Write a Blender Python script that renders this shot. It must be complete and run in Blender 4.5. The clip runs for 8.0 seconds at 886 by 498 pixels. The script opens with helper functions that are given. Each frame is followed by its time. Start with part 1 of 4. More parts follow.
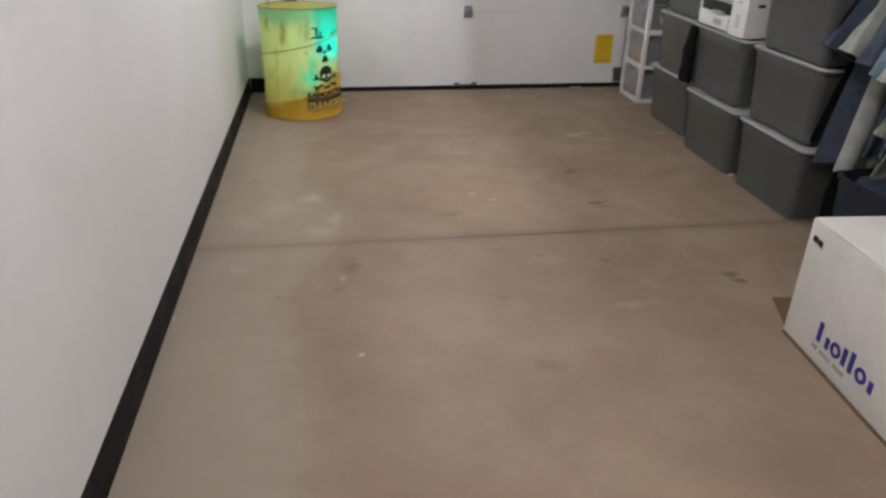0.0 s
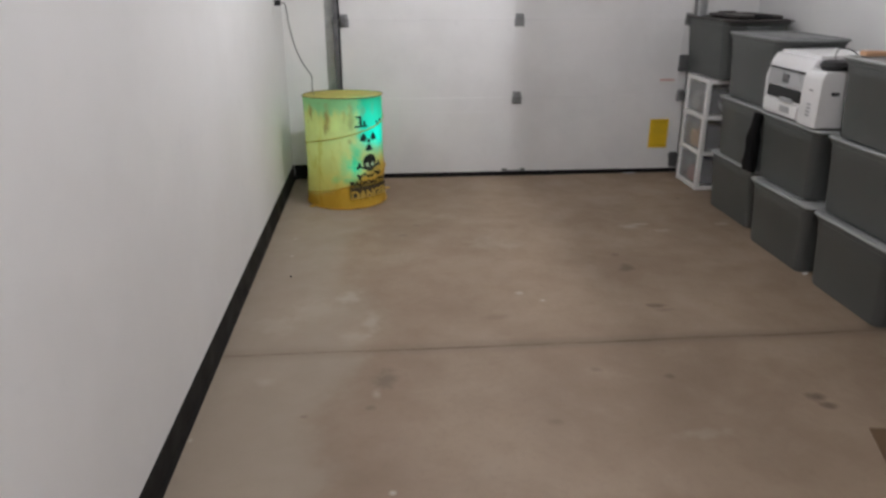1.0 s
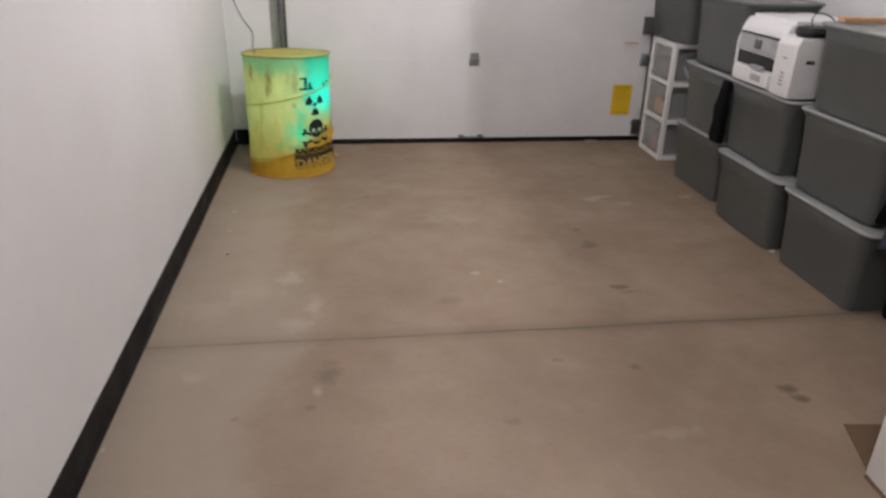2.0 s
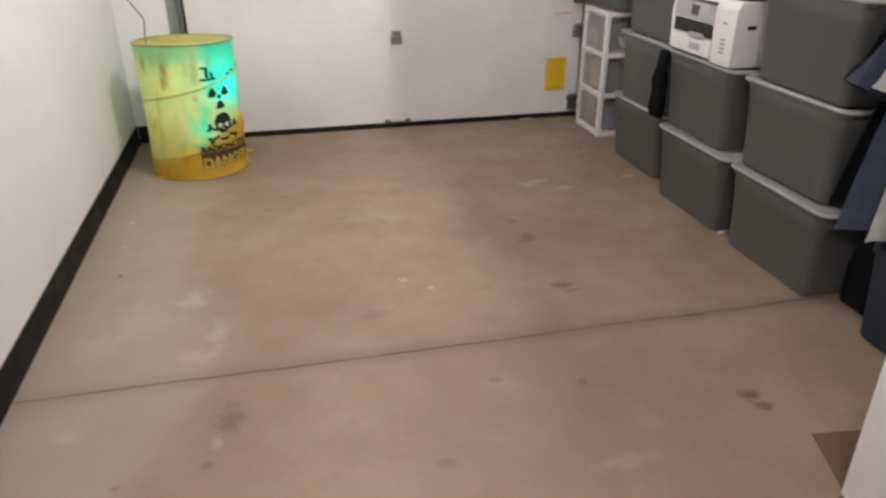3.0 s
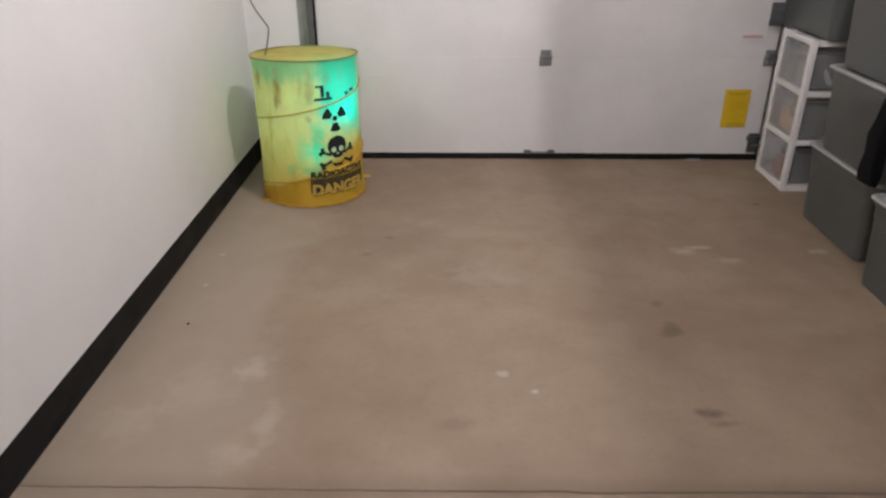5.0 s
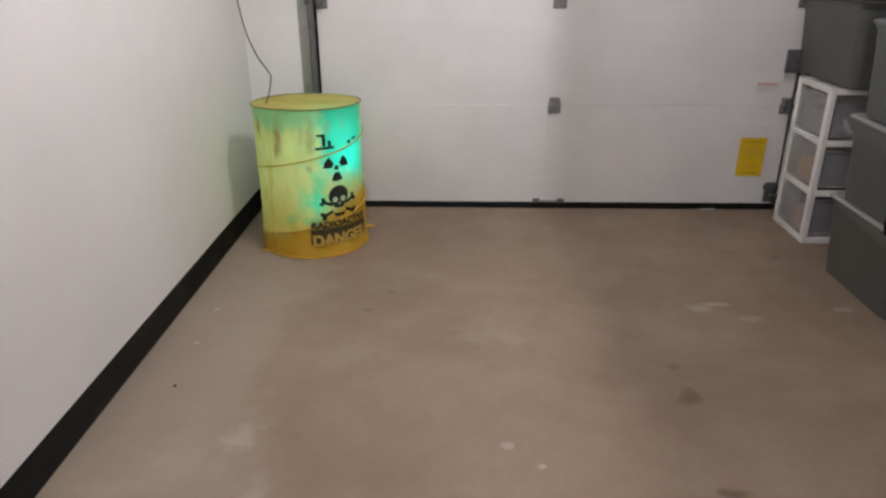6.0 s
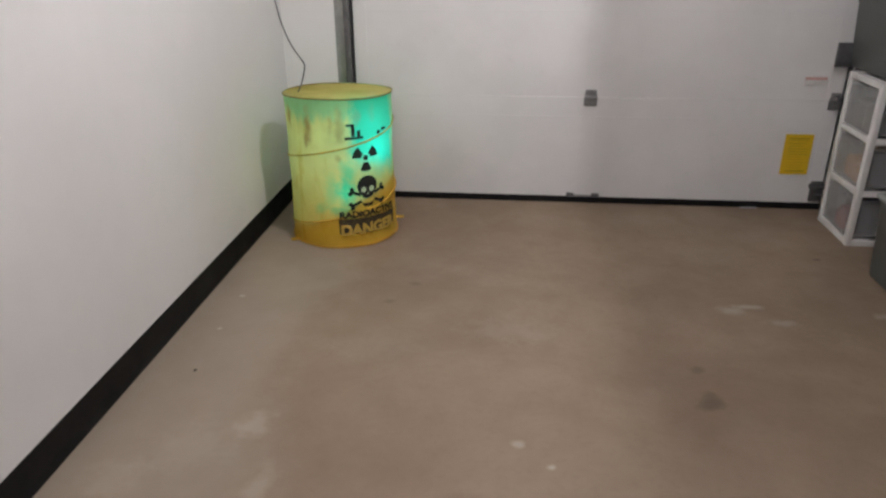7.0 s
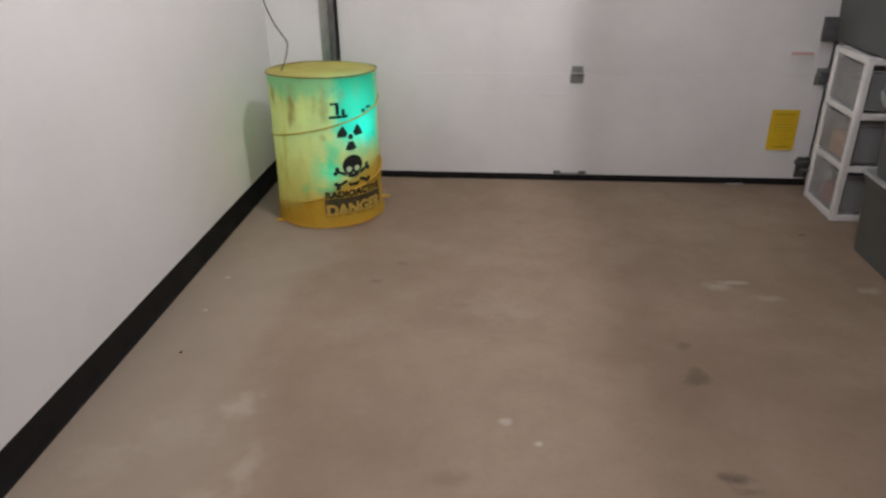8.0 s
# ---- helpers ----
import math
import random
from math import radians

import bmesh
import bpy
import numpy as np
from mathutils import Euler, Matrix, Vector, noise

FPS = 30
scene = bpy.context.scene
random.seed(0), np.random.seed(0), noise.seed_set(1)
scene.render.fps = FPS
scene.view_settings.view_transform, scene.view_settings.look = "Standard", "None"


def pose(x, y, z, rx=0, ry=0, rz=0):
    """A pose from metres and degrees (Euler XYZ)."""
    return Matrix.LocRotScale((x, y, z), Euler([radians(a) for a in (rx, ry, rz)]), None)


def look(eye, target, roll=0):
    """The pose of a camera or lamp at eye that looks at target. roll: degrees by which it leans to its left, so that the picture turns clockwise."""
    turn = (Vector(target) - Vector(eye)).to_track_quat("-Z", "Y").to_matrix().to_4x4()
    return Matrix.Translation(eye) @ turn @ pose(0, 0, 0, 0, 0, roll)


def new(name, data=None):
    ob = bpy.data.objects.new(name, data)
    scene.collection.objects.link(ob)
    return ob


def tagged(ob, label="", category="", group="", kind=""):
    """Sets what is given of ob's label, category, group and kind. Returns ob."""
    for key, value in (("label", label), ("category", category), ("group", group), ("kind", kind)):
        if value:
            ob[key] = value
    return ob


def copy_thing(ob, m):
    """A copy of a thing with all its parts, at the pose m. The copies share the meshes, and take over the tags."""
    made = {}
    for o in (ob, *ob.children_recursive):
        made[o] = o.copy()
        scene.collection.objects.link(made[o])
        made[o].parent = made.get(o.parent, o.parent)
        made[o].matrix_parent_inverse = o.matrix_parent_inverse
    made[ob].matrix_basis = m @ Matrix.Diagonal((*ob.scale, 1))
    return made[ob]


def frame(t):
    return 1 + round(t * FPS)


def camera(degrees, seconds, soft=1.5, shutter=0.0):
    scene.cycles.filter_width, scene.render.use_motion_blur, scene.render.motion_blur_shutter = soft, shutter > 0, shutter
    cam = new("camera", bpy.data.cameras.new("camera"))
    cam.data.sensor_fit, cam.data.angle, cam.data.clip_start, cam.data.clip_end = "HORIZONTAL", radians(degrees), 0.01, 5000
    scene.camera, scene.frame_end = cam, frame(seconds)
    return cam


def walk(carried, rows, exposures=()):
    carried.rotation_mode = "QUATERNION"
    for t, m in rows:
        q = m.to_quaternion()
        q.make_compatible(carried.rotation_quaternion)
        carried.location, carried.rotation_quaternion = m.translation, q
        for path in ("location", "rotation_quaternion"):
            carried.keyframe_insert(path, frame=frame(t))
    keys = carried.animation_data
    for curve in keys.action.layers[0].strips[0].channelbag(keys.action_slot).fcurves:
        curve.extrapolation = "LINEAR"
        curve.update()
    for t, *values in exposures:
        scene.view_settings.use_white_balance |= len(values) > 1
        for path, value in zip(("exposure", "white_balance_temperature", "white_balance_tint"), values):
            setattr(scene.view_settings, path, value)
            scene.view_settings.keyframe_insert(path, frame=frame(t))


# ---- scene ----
cam = camera(64.0, 8.0, soft=2.4, shutter=0.5)
PATH = [
    (0, (0.621, -0.188, 1.381), (0.897, 1.573, 0.475), 1.2),
    (0.1, (0.627, -0.141, 1.387), (0.925, 1.622, 0.49), 0.5),
    (0.3, (0.585, -0.049, 1.397), (0.93, 1.736, 0.563), 0.1),
    (0.5, (0.582, -0.039, 1.401), (0.882, 1.763, 0.586), -0.2),
    (0.7, (0.606, 0.03, 1.399), (0.848, 1.859, 0.626), -0.4),
    (0.8, (0.637, 0.07, 1.405), (0.861, 1.904, 0.639), -0.2),
    (1, (0.674, 0.089, 1.409), (0.823, 1.947, 0.684), -0.0),
    (1.2, (0.736, 0.118, 1.398), (0.858, 1.983, 0.685), 0.2),
    (2.3, (0.724, 0.443, 1.376), (1.056, 2.207, 0.494), 1.2),
    (2.5, (0.757, 0.509, 1.367), (1.119, 2.256, 0.462), 0.4),
    (2.8, (0.855, 0.609, 1.348), (1.228, 2.373, 0.482), -0.3),
    (3, (0.884, 0.657, 1.35), (1.282, 2.407, 0.466), -0.1),
    (3.3, (0.96, 0.759, 1.354), (1.398, 2.473, 0.421), 0.5),
    (3.5, (0.93, 0.874, 1.335), (1.381, 2.599, 0.431), 0.4),
    (3.7, (0.938, 0.967, 1.346), (1.308, 2.706, 0.43), 0.2),
    (4, (0.918, 1.039, 1.348), (1.274, 2.789, 0.448), 1.0),
    (4.3, (0.951, 1.117, 1.349), (1.194, 2.892, 0.459), 0.2),
    (4.5, (1.006, 1.172, 1.351), (1.155, 2.97, 0.488), 0.4),
    (4.7, (1.06, 1.192, 1.345), (1.12, 3.002, 0.497), 0.9),
    (5, (1.118, 1.255, 1.354), (1.089, 3.047, 0.467), -0.1),
    (5.2, (1.151, 1.287, 1.344), (1.099, 3.103, 0.508), 1.0),
    (6.3, (1.145, 1.426, 1.363), (1.057, 3.265, 0.581), -1.3),
    (6.5, (1.171, 1.433, 1.371), (1.02, 3.265, 0.583), -0.7),
    (6.7, (1.201, 1.436, 1.365), (1.03, 3.266, 0.576), -0.3),
    (7, (1.241, 1.434, 1.352), (1.045, 3.253, 0.543), -0.4),
    (7.5, (1.257, 1.436, 1.342), (1.05, 3.239, 0.502), -0.4),
    (8, (1.251, 1.444, 1.343), (1.087, 3.242, 0.483), -0.6),
]
EXPOSURES = [
    (0, -0.01, 6300, 9), (0.5, 0.0, 6250, 8), (1, -0.24, 6250, 9), (2.3, 0.08, 6550, 14), (3, 0.30, 6650, 14), (3.5, 0.32, 6700, 16),
    (4, 0.31, 6650, 17), (5, 0.04, 6550, 14), (6.5, -0.18, 6500, 13), (7.5, -0.24, 6450, 11), (8, -0.21, 6450, 13),
]
walk(cam, [(t, look(eye, target, roll)) for t, eye, target, roll in PATH], EXPOSURES)

# ---- light ----
world = bpy.data.worlds.new("world")
world.use_nodes = True
world.node_tree.nodes["Background"].inputs[0].default_value = (0.5, 0.5, 0.52, 1)
world.node_tree.nodes["Background"].inputs[1].default_value = 0.02
scene.world = world


def bulb(name, x, y, z, watts, colour, radius):
    data = bpy.data.lights.new(name, "POINT")
    data.energy, data.color, data.shadow_soft_size = watts, colour, radius
    ob = new(name, data)
    ob.location = (x, y, z)
    return ob


LAMP = (1.0, 0.977, 0.99)
# room bulbs are unseen; the east one is added to lighten the door
bulb("opener_bulb", 1.422, 3.52, 2.27, 70, LAMP, 0.028)
bulb("opener_fill_east", 1.906, 3.52, 2.27, 31, LAMP, 0.045)
bulb("ceiling_bulb", 1.05, 0.45, 2.40, 52, LAMP, 0.05)
bulb("cyan_bulb", 0.40 + 0.165 * math.cos(radians(-34)), 4.69 + 0.165 * math.sin(radians(-34)), 0.45, 0.85, (0.03, 1.0, 0.95), 0.04)
bulb("cyan_bulb_high", 0.40 + 0.150 * math.cos(radians(-42)), 4.69 + 0.150 * math.sin(radians(-42)), 0.59, 0.48, (0.0, 1.0, 0.90), 0.015)
bulb("cyan_bulb_low", 0.40 + 0.190 * math.cos(radians(-73)), 4.69 + 0.190 * math.sin(radians(-73)), 0.265, 0.13, (0.0, 1.0, 0.85), 0.015)
bulb("pale_bulb", 0.40 + 0.06 * math.cos(radians(-95)), 4.69 + 0.06 * math.sin(radians(-95)), 0.40, 0.40, (1.0, 0.93, 0.46), 0.03)


# ---- materials ----
def mat(name):
    m = bpy.data.materials.new(name)
    m.use_nodes = True
    nt = m.node_tree
    return m, nt, nt.nodes["Principled BSDF"]


def link(nt, a, b):
    nt.links.new(a, b)


def coords(nt):
    return nt.nodes.new("ShaderNodeTexCoord").outputs["Object"]


def noise_tex(nt, scale, detail=4.0, rough=0.55, vec=None, distortion=0.0):
    n = nt.nodes.new("ShaderNodeTexNoise")
    n.inputs["Scale"].default_value, n.inputs["Detail"].default_value = scale, detail
    n.inputs["Roughness"].default_value, n.inputs["Distortion"].default_value = rough, distortion
    link(nt, vec if vec is not None else coords(nt), n.inputs["Vector"])
    return n.outputs["Fac"]


def ramp(nt, fac, lo, hi, a=0.0, b=1.0):
    r = nt.nodes.new("ShaderNodeMapRange")
    r.interpolation_type = "SMOOTHSTEP"
    for k, v in zip(("From Min", "From Max", "To Min", "To Max"), (lo, hi, a, b)):
        r.inputs[k].default_value = v
    link(nt, fac, r.inputs["Value"])
    return r.outputs["Result"]


def mixc(nt, fac, a, b, mode="MIX"):
    m = nt.nodes.new("ShaderNodeMix")
    m.data_type, m.blend_type = "RGBA", mode
    fs, As, Bs = m.inputs[0], m.inputs[6], m.inputs[7]
    for s, v in ((fs, fac), (As, a), (Bs, b)):
        if isinstance(v, (int, float)):
            s.default_value = v
        elif isinstance(v, tuple):
            s.default_value = (*v[:3], 1)
        else:
            link(nt, v, s)
    return m.outputs[2]


def maths(nt, op, a, b=0.0):
    m = nt.nodes.new("ShaderNodeMath")
    m.operation = op
    for s, v in zip(m.inputs, (a, b)):
        if isinstance(v, (int, float)):
            s.default_value = v
        else:
            link(nt, v, s)
    return m.outputs[0]


def bump(nt, height, strength, distance, bsdf):
    b = nt.nodes.new("ShaderNodeBump")
    b.inputs["Strength"].default_value, b.inputs["Distance"].default_value = strength, distance
    link(nt, height, b.inputs["Height"])
    link(nt, b.outputs["Normal"], bsdf.inputs["Normal"])


def spot(nt, vec, centre, size, fuzz):
    """1 inside a soft-edged blot of that half-size round centre, 0 outside; fuzz is a noise socket that frays it."""
    m = nt.nodes.new("ShaderNodeMapping")
    m.vector_type = "TEXTURE"
    m.inputs["Location"].default_value, m.inputs["Scale"].default_value = centre, size
    link(nt, vec, m.inputs["Vector"])
    ln = nt.nodes.new("ShaderNodeVectorMath")
    ln.operation = "LENGTH"
    link(nt, m.outputs["Vector"], ln.inputs[0])
    d = maths(nt, "ADD", ln.outputs["Value"], maths(nt, "MULTIPLY", maths(nt, "SUBTRACT", fuzz, 0.5), 2.2))
    return ramp(nt, d, 0.1, 1.2, 1.0, 0.0)


def plain(name, colour, rough=0.5, metal=0.0, vary=0.12, scale=6.0, grain=60.0, relief=0.0006, spec=0.5):
    """A painted, moulded or metal surface with mottling at two scales and a fine relief."""
    m, nt, b = mat(name)
    big, fine = noise_tex(nt, scale, 3), noise_tex(nt, grain, 5)
    lo, hi = tuple(c * (1 - vary) for c in colour), tuple(min(1, c * (1 + vary)) for c in colour)
    c = mixc(nt, ramp(nt, big, 0.3, 0.7), lo, hi)
    c = mixc(nt, ramp(nt, fine, 0.35, 0.75, 0.0, 0.35), c, tuple(x * (1 - 1.5 * vary) for x in colour))
    link(nt, c, b.inputs["Base Color"])
    link(nt, ramp(nt, big, 0.3, 0.7, max(0.05, rough - 0.08), min(1, rough + 0.08)), b.inputs["Roughness"])
    b.inputs["Metallic"].default_value = metal
    b.inputs["Specular IOR Level"].default_value = spec
    if relief:
        bump(nt, fine, 0.5, relief, b)
    return m


def concrete():
    m, nt, b = mat("concrete_slab")
    v = coords(nt)
    broad, mid = noise_tex(nt, 1.6, 5, 0.6, v, 0.3), noise_tex(nt, 5.0, 6, 0.6, v, 0.2)
    fine, sand = noise_tex(nt, 38, 6, 0.65, v), noise_tex(nt, 320, 3, 0.6, v)
    sep = nt.nodes.new("ShaderNodeSeparateXYZ")
    link(nt, v, sep.inputs[0])
    c = mixc(nt, ramp(nt, broad, 0.32, 0.68), (0.242, 0.175, 0.120), (0.307, 0.230, 0.165))
    c = mixc(nt, ramp(nt, mid, 0.46, 0.72, 0.0, 0.22), c, (0.203, 0.147, 0.102))
    c = mixc(nt, ramp(nt, mid, 0.28, 0.46, 0.26, 0.0), c, (0.330, 0.252, 0.186))
    c = mixc(nt, ramp(nt, fine, 0.45, 0.75, 0.0, 0.22), c, (0.188, 0.139, 0.099))
    # greyer, dusty strip along the west wall with a frayed edge that wanders to and fro
    frays = maths(nt, "MULTIPLY", maths(nt, "SUBTRACT", noise_tex(nt, 2.6, 6, 0.65, v), 0.5), 0.42)
    edge = maths(nt, "ADD", sep.outputs["X"], frays)
    edge = maths(nt, "ADD", edge, maths(nt, "MULTIPLY", maths(nt, "SINE", maths(nt, "MULTIPLY", sep.outputs["Y"], 3.9)), 0.05))
    c = mixc(nt, ramp(nt, edge, 0.36, 0.62, 0.64, 0.0), c, (0.317, 0.269, 0.216))
    # brown worn zone beyond that edge
    c = mixc(nt, maths(nt, "MULTIPLY", ramp(nt, edge, 0.44, 0.60), ramp(nt, edge, 0.62, 1.05, 0.34, 0.0)), c, (0.202, 0.140, 0.094))
    # dirt gathered along the joint, wider towards the east
    jd = maths(nt, "ABSOLUTE", maths(nt, "SUBTRACT", sep.outputs["Y"], 2.603))
    jd = maths(nt, "ADD", jd, maths(nt, "MULTIPLY", maths(nt, "SUBTRACT", mid, 0.5), 0.05))
    c = mixc(nt, maths(nt, "MULTIPLY", ramp(nt, jd, 0.0, 0.075, 0.5, 0.0), ramp(nt, sep.outputs["X"], 0.2, 1.7, 0.55, 1.0)), c, (0.138, 0.101, 0.070))
    fray = noise_tex(nt, 16, 4, 0.6, v)
    for x, y, sx, sy, amount in ((2.18, 2.145, .042, .034, .85), (2.184, 2.086, .036, .026, .75), (1.876, 2.91, .05, .032, .75), (1.905, 2.87, .05, .02, .45), (1.875, 3.36, .055, .06, .55), (1.88, 3.545, .03, .028, .45), (0.645, 2.385, .055, .075, .5), (0.59, 2.203, .022, .018, .35), (1.135, 2.86, .07, .03, .22), (1.21, 2.07, .03, .024, .3), (1.443, 2.39, .03, .02, .4), (1.707, 2.32, .028, .02, .45), (0.363, 2.165, .016, .013, .4), (0.754, 3.937, .03, .02, .45), (2.61, 4.505, .022, .016, .7), (1.27, 1.62, .06, .05, .3), (0.83, 4.1, .03, .02, .4)):
        c = mixc(nt, maths(nt, "MULTIPLY", spot(nt, v, (x, y, 0), (sx, sy, 1), fray), amount), c, (0.098, 0.062, 0.041))
    for x, y, sx, sy, amount in ((2.10, 3.985, .06, .04, .65), (2.165, 4.02, .07, .022, .75), (2.265, 3.90, .07, .03, .5), (0.483, 3.115, .06, .08, .5), (0.585, 2.85, .04, .11, .38), (0.515, 2.73, .08, .07, .3), (0.33, 3.0, .14, .14, .22), (0.18, 2.85, .10, .10, .25), (1.278, 3.10, .022, .016, .7), (1.37, 3.01, .014, .013, 1.0), (0.138, 3.925, .014, .013, 1.0), (0.15, 3.66, .012, .011, 1.0), (0.612, 2.285, .026, .035, .5), (0.662, 1.76, .013, .012, 1.0), (0.012, 2.063, .008, .012, 1.0), (1.25, 3.75, .2, .12, .25), (1.69, 1.962, .10, .035, .28), (2.679, 3.987, .05, .03, .6), (0.2, 2.4, .05, .04, .3), (0.75, 3.6, .2, .12, .15)):
        c = mixc(nt, maths(nt, "MULTIPLY", spot(nt, v, (x, y, 0), (sx, sy, 1), fray), amount), c, (0.433, 0.377, 0.306))
    link(nt, c, b.inputs["Base Color"])
    link(nt, ramp(nt, mid, 0.3, 0.7, 0.5, 0.68), b.inputs["Roughness"])
    b.inputs["Specular IOR Level"].default_value = 0.35
    bump(nt, mixc(nt, 0.5, fine, sand), 0.25, 0.0012, b)
    return m


def wall_paint():
    m, nt, b = mat("white_wall_paint")
    v = coords(nt)
    c = mixc(nt, ramp(nt, noise_tex(nt, 1.3, 4, 0.6, v), 0.3, 0.7), (0.775, 0.767, 0.757), (0.825, 0.817, 0.809))
    c = mixc(nt, ramp(nt, noise_tex(nt, 9, 5, 0.6, v), 0.55, 0.8, 0, 0.25), c, (0.72, 0.71, 0.70))
    link(nt, c, b.inputs["Base Color"])
    b.inputs["Roughness"].default_value = 0.62
    bump(nt, noise_tex(nt, 130, 3, 0.5, v), 0.35, 0.0012, b)
    return m


def door_paint():
    m, nt, b = mat("white_door_enamel")
    v = coords(nt)
    c = mixc(nt, ramp(nt, noise_tex(nt, 2.0, 4, 0.6, v), 0.3, 0.7), (0.75, 0.74, 0.742), (0.82, 0.81, 0.812))
    c = mixc(nt, ramp(nt, noise_tex(nt, 14, 5, 0.6, v), 0.58, 0.8, 0, 0.3), c, (0.67, 0.655, 0.655))
    link(nt, c, b.inputs["Base Color"])
    b.inputs["Roughness"].default_value = 0.45
    st = nt.nodes.new("ShaderNodeMapping")
    st.inputs["Scale"].default_value = (6, 1, 90)
    link(nt, v, st.inputs["Vector"])
    bump(nt, noise_tex(nt, 3, 3, 0.5, st.outputs["Vector"]), 0.3, 0.0012, b)
    return m


def painted_cloth():
    """Thin yellow cloth painted with green ooze, cyan lamp glow and rust runs; light shines through it."""
    m, nt, b = mat("yellow_cloth")
    v = coords(nt)
    sep = nt.nodes.new("ShaderNodeSeparateXYZ")
    link(nt, v, sep.inputs[0])
    z = sep.outputs["Z"]
    deg = maths(nt, "MULTIPLY", maths(nt, "ARCTAN2", sep.outputs["Y"], sep.outputs["X"]), 57.2958)
    c = mixc(nt, ramp(nt, noise_tex(nt, 7, 4, 0.6, v), 0.3, 0.7), (0.80, 0.49, 0.045), (0.88, 0.58, 0.075))
    t = mixc(nt, ramp(nt, noise_tex(nt, 5, 4, 0.6, v), 0.3, 0.7), (0.72, 0.73, 0.52), (0.85, 0.86, 0.62))
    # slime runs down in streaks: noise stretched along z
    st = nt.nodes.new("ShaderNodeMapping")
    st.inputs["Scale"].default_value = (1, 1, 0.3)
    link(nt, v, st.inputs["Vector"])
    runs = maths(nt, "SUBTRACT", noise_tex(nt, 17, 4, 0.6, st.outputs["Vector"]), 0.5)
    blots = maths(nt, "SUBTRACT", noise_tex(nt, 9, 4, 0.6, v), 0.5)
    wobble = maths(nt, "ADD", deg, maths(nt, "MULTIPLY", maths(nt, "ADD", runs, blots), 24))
    # reaches below the print: the lamps' cyan glow painted into the cloth
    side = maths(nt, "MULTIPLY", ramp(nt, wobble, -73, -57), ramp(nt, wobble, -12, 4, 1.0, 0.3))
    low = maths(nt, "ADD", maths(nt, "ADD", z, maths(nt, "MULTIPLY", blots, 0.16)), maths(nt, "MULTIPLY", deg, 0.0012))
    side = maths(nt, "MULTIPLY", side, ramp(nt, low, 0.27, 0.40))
    wash = ramp(nt, maths(nt, "ADD", z, maths(nt, "MULTIPLY", runs, 0.26)), 0.575, 0.665, 0.0, 0.55)
    # amber brush strokes, mostly on the side away from the slime
    strokes = maths(nt, "MULTIPLY", ramp(nt, runs, 0.03, 0.16, 0.0, 0.75), ramp(nt, deg, -130, -85, 1.0, 0.35))
    c = mixc(nt, strokes, c, (0.70, 0.40, 0.05))
    t = mixc(nt, strokes, t, (0.74, 0.60, 0.24))
    slime_and_glow = maths(nt, "MULTIPLY", maths(nt, "MAXIMUM", side, wash), 0.93)
    c = mixc(nt, slime_and_glow, c, (0.03, 0.34, 0.20))
    t = mixc(nt, slime_and_glow, t, (0.0, 0.84, 0.72))
    fray = noise_tex(nt, 14, 4, 0.6, v)

    def blot(c, t, table, paint, through_paint):
        for a, zz, sx, sz, amount in table:
            a = radians(a)
            k = maths(nt, "MULTIPLY", spot(nt, v, (.252 * math.cos(a), .252 * math.sin(a), zz), (sx * 1.3, sx * 1.3, sz), fray), amount)
            c, t = mixc(nt, k, c, paint), mixc(nt, k, t, through_paint)
        return c, t

    # bare cloth between the runs, splashes with cyan lamp glow painted in, rust
    c, t = blot(c, t, ((-98, .545, .034, .095, .8), (-125, .53, .03, .08, .4)), (0.90, 0.68, 0.16), (0.97, 0.92, 0.60))
    c, t = blot(c, t, ((-74, .25, .036, .10, .9), (-70, .37, .035, .06, .7), (-88, .27, .04, .12, .35), (-103, .20, .03, .03, .4), (-84, .19, .04, .03, .45)), (0.10, 0.42, 0.20), (0.04, 0.88, 0.62))
    c, t = blot(c, t, ((-111, .585, .018, .085, .95), (-114, .53, .010, .06, .7), (-141, .60, .018, .08, .9), (-150, .55, .012, .06, .6), (-77, .57, .022, .10, .6), (-86, .60, .018, .06, .5), (-58, .62, .016, .05, .35), (-40, .62, .02, .05, .25), (-80, .44, .012, .02, .5)), (0.44, 0.20, 0.07), (0.58, 0.31, 0.15))
    link(nt, c, b.inputs["Base Color"])
    b.inputs["Roughness"].default_value = 0.6
    b.inputs["Specular IOR Level"].default_value = 0.25
    bump(nt, noise_tex(nt, 400, 2, 0.5, v), 0.25, 0.0006, b)
    shine_through(nt, b, t, 0.44)
    return m


def shine_through(nt, b, colour, share):
    tr = nt.nodes.new("ShaderNodeBsdfTranslucent")
    link(nt, colour, tr.inputs["Color"])
    mx = nt.nodes.new("ShaderNodeMixShader")
    mx.inputs[0].default_value = share
    link(nt, b.outputs[0], mx.inputs[1])
    link(nt, tr.outputs[0], mx.inputs[2])
    link(nt, mx.outputs[0], nt.nodes["Material Output"].inputs["Surface"])


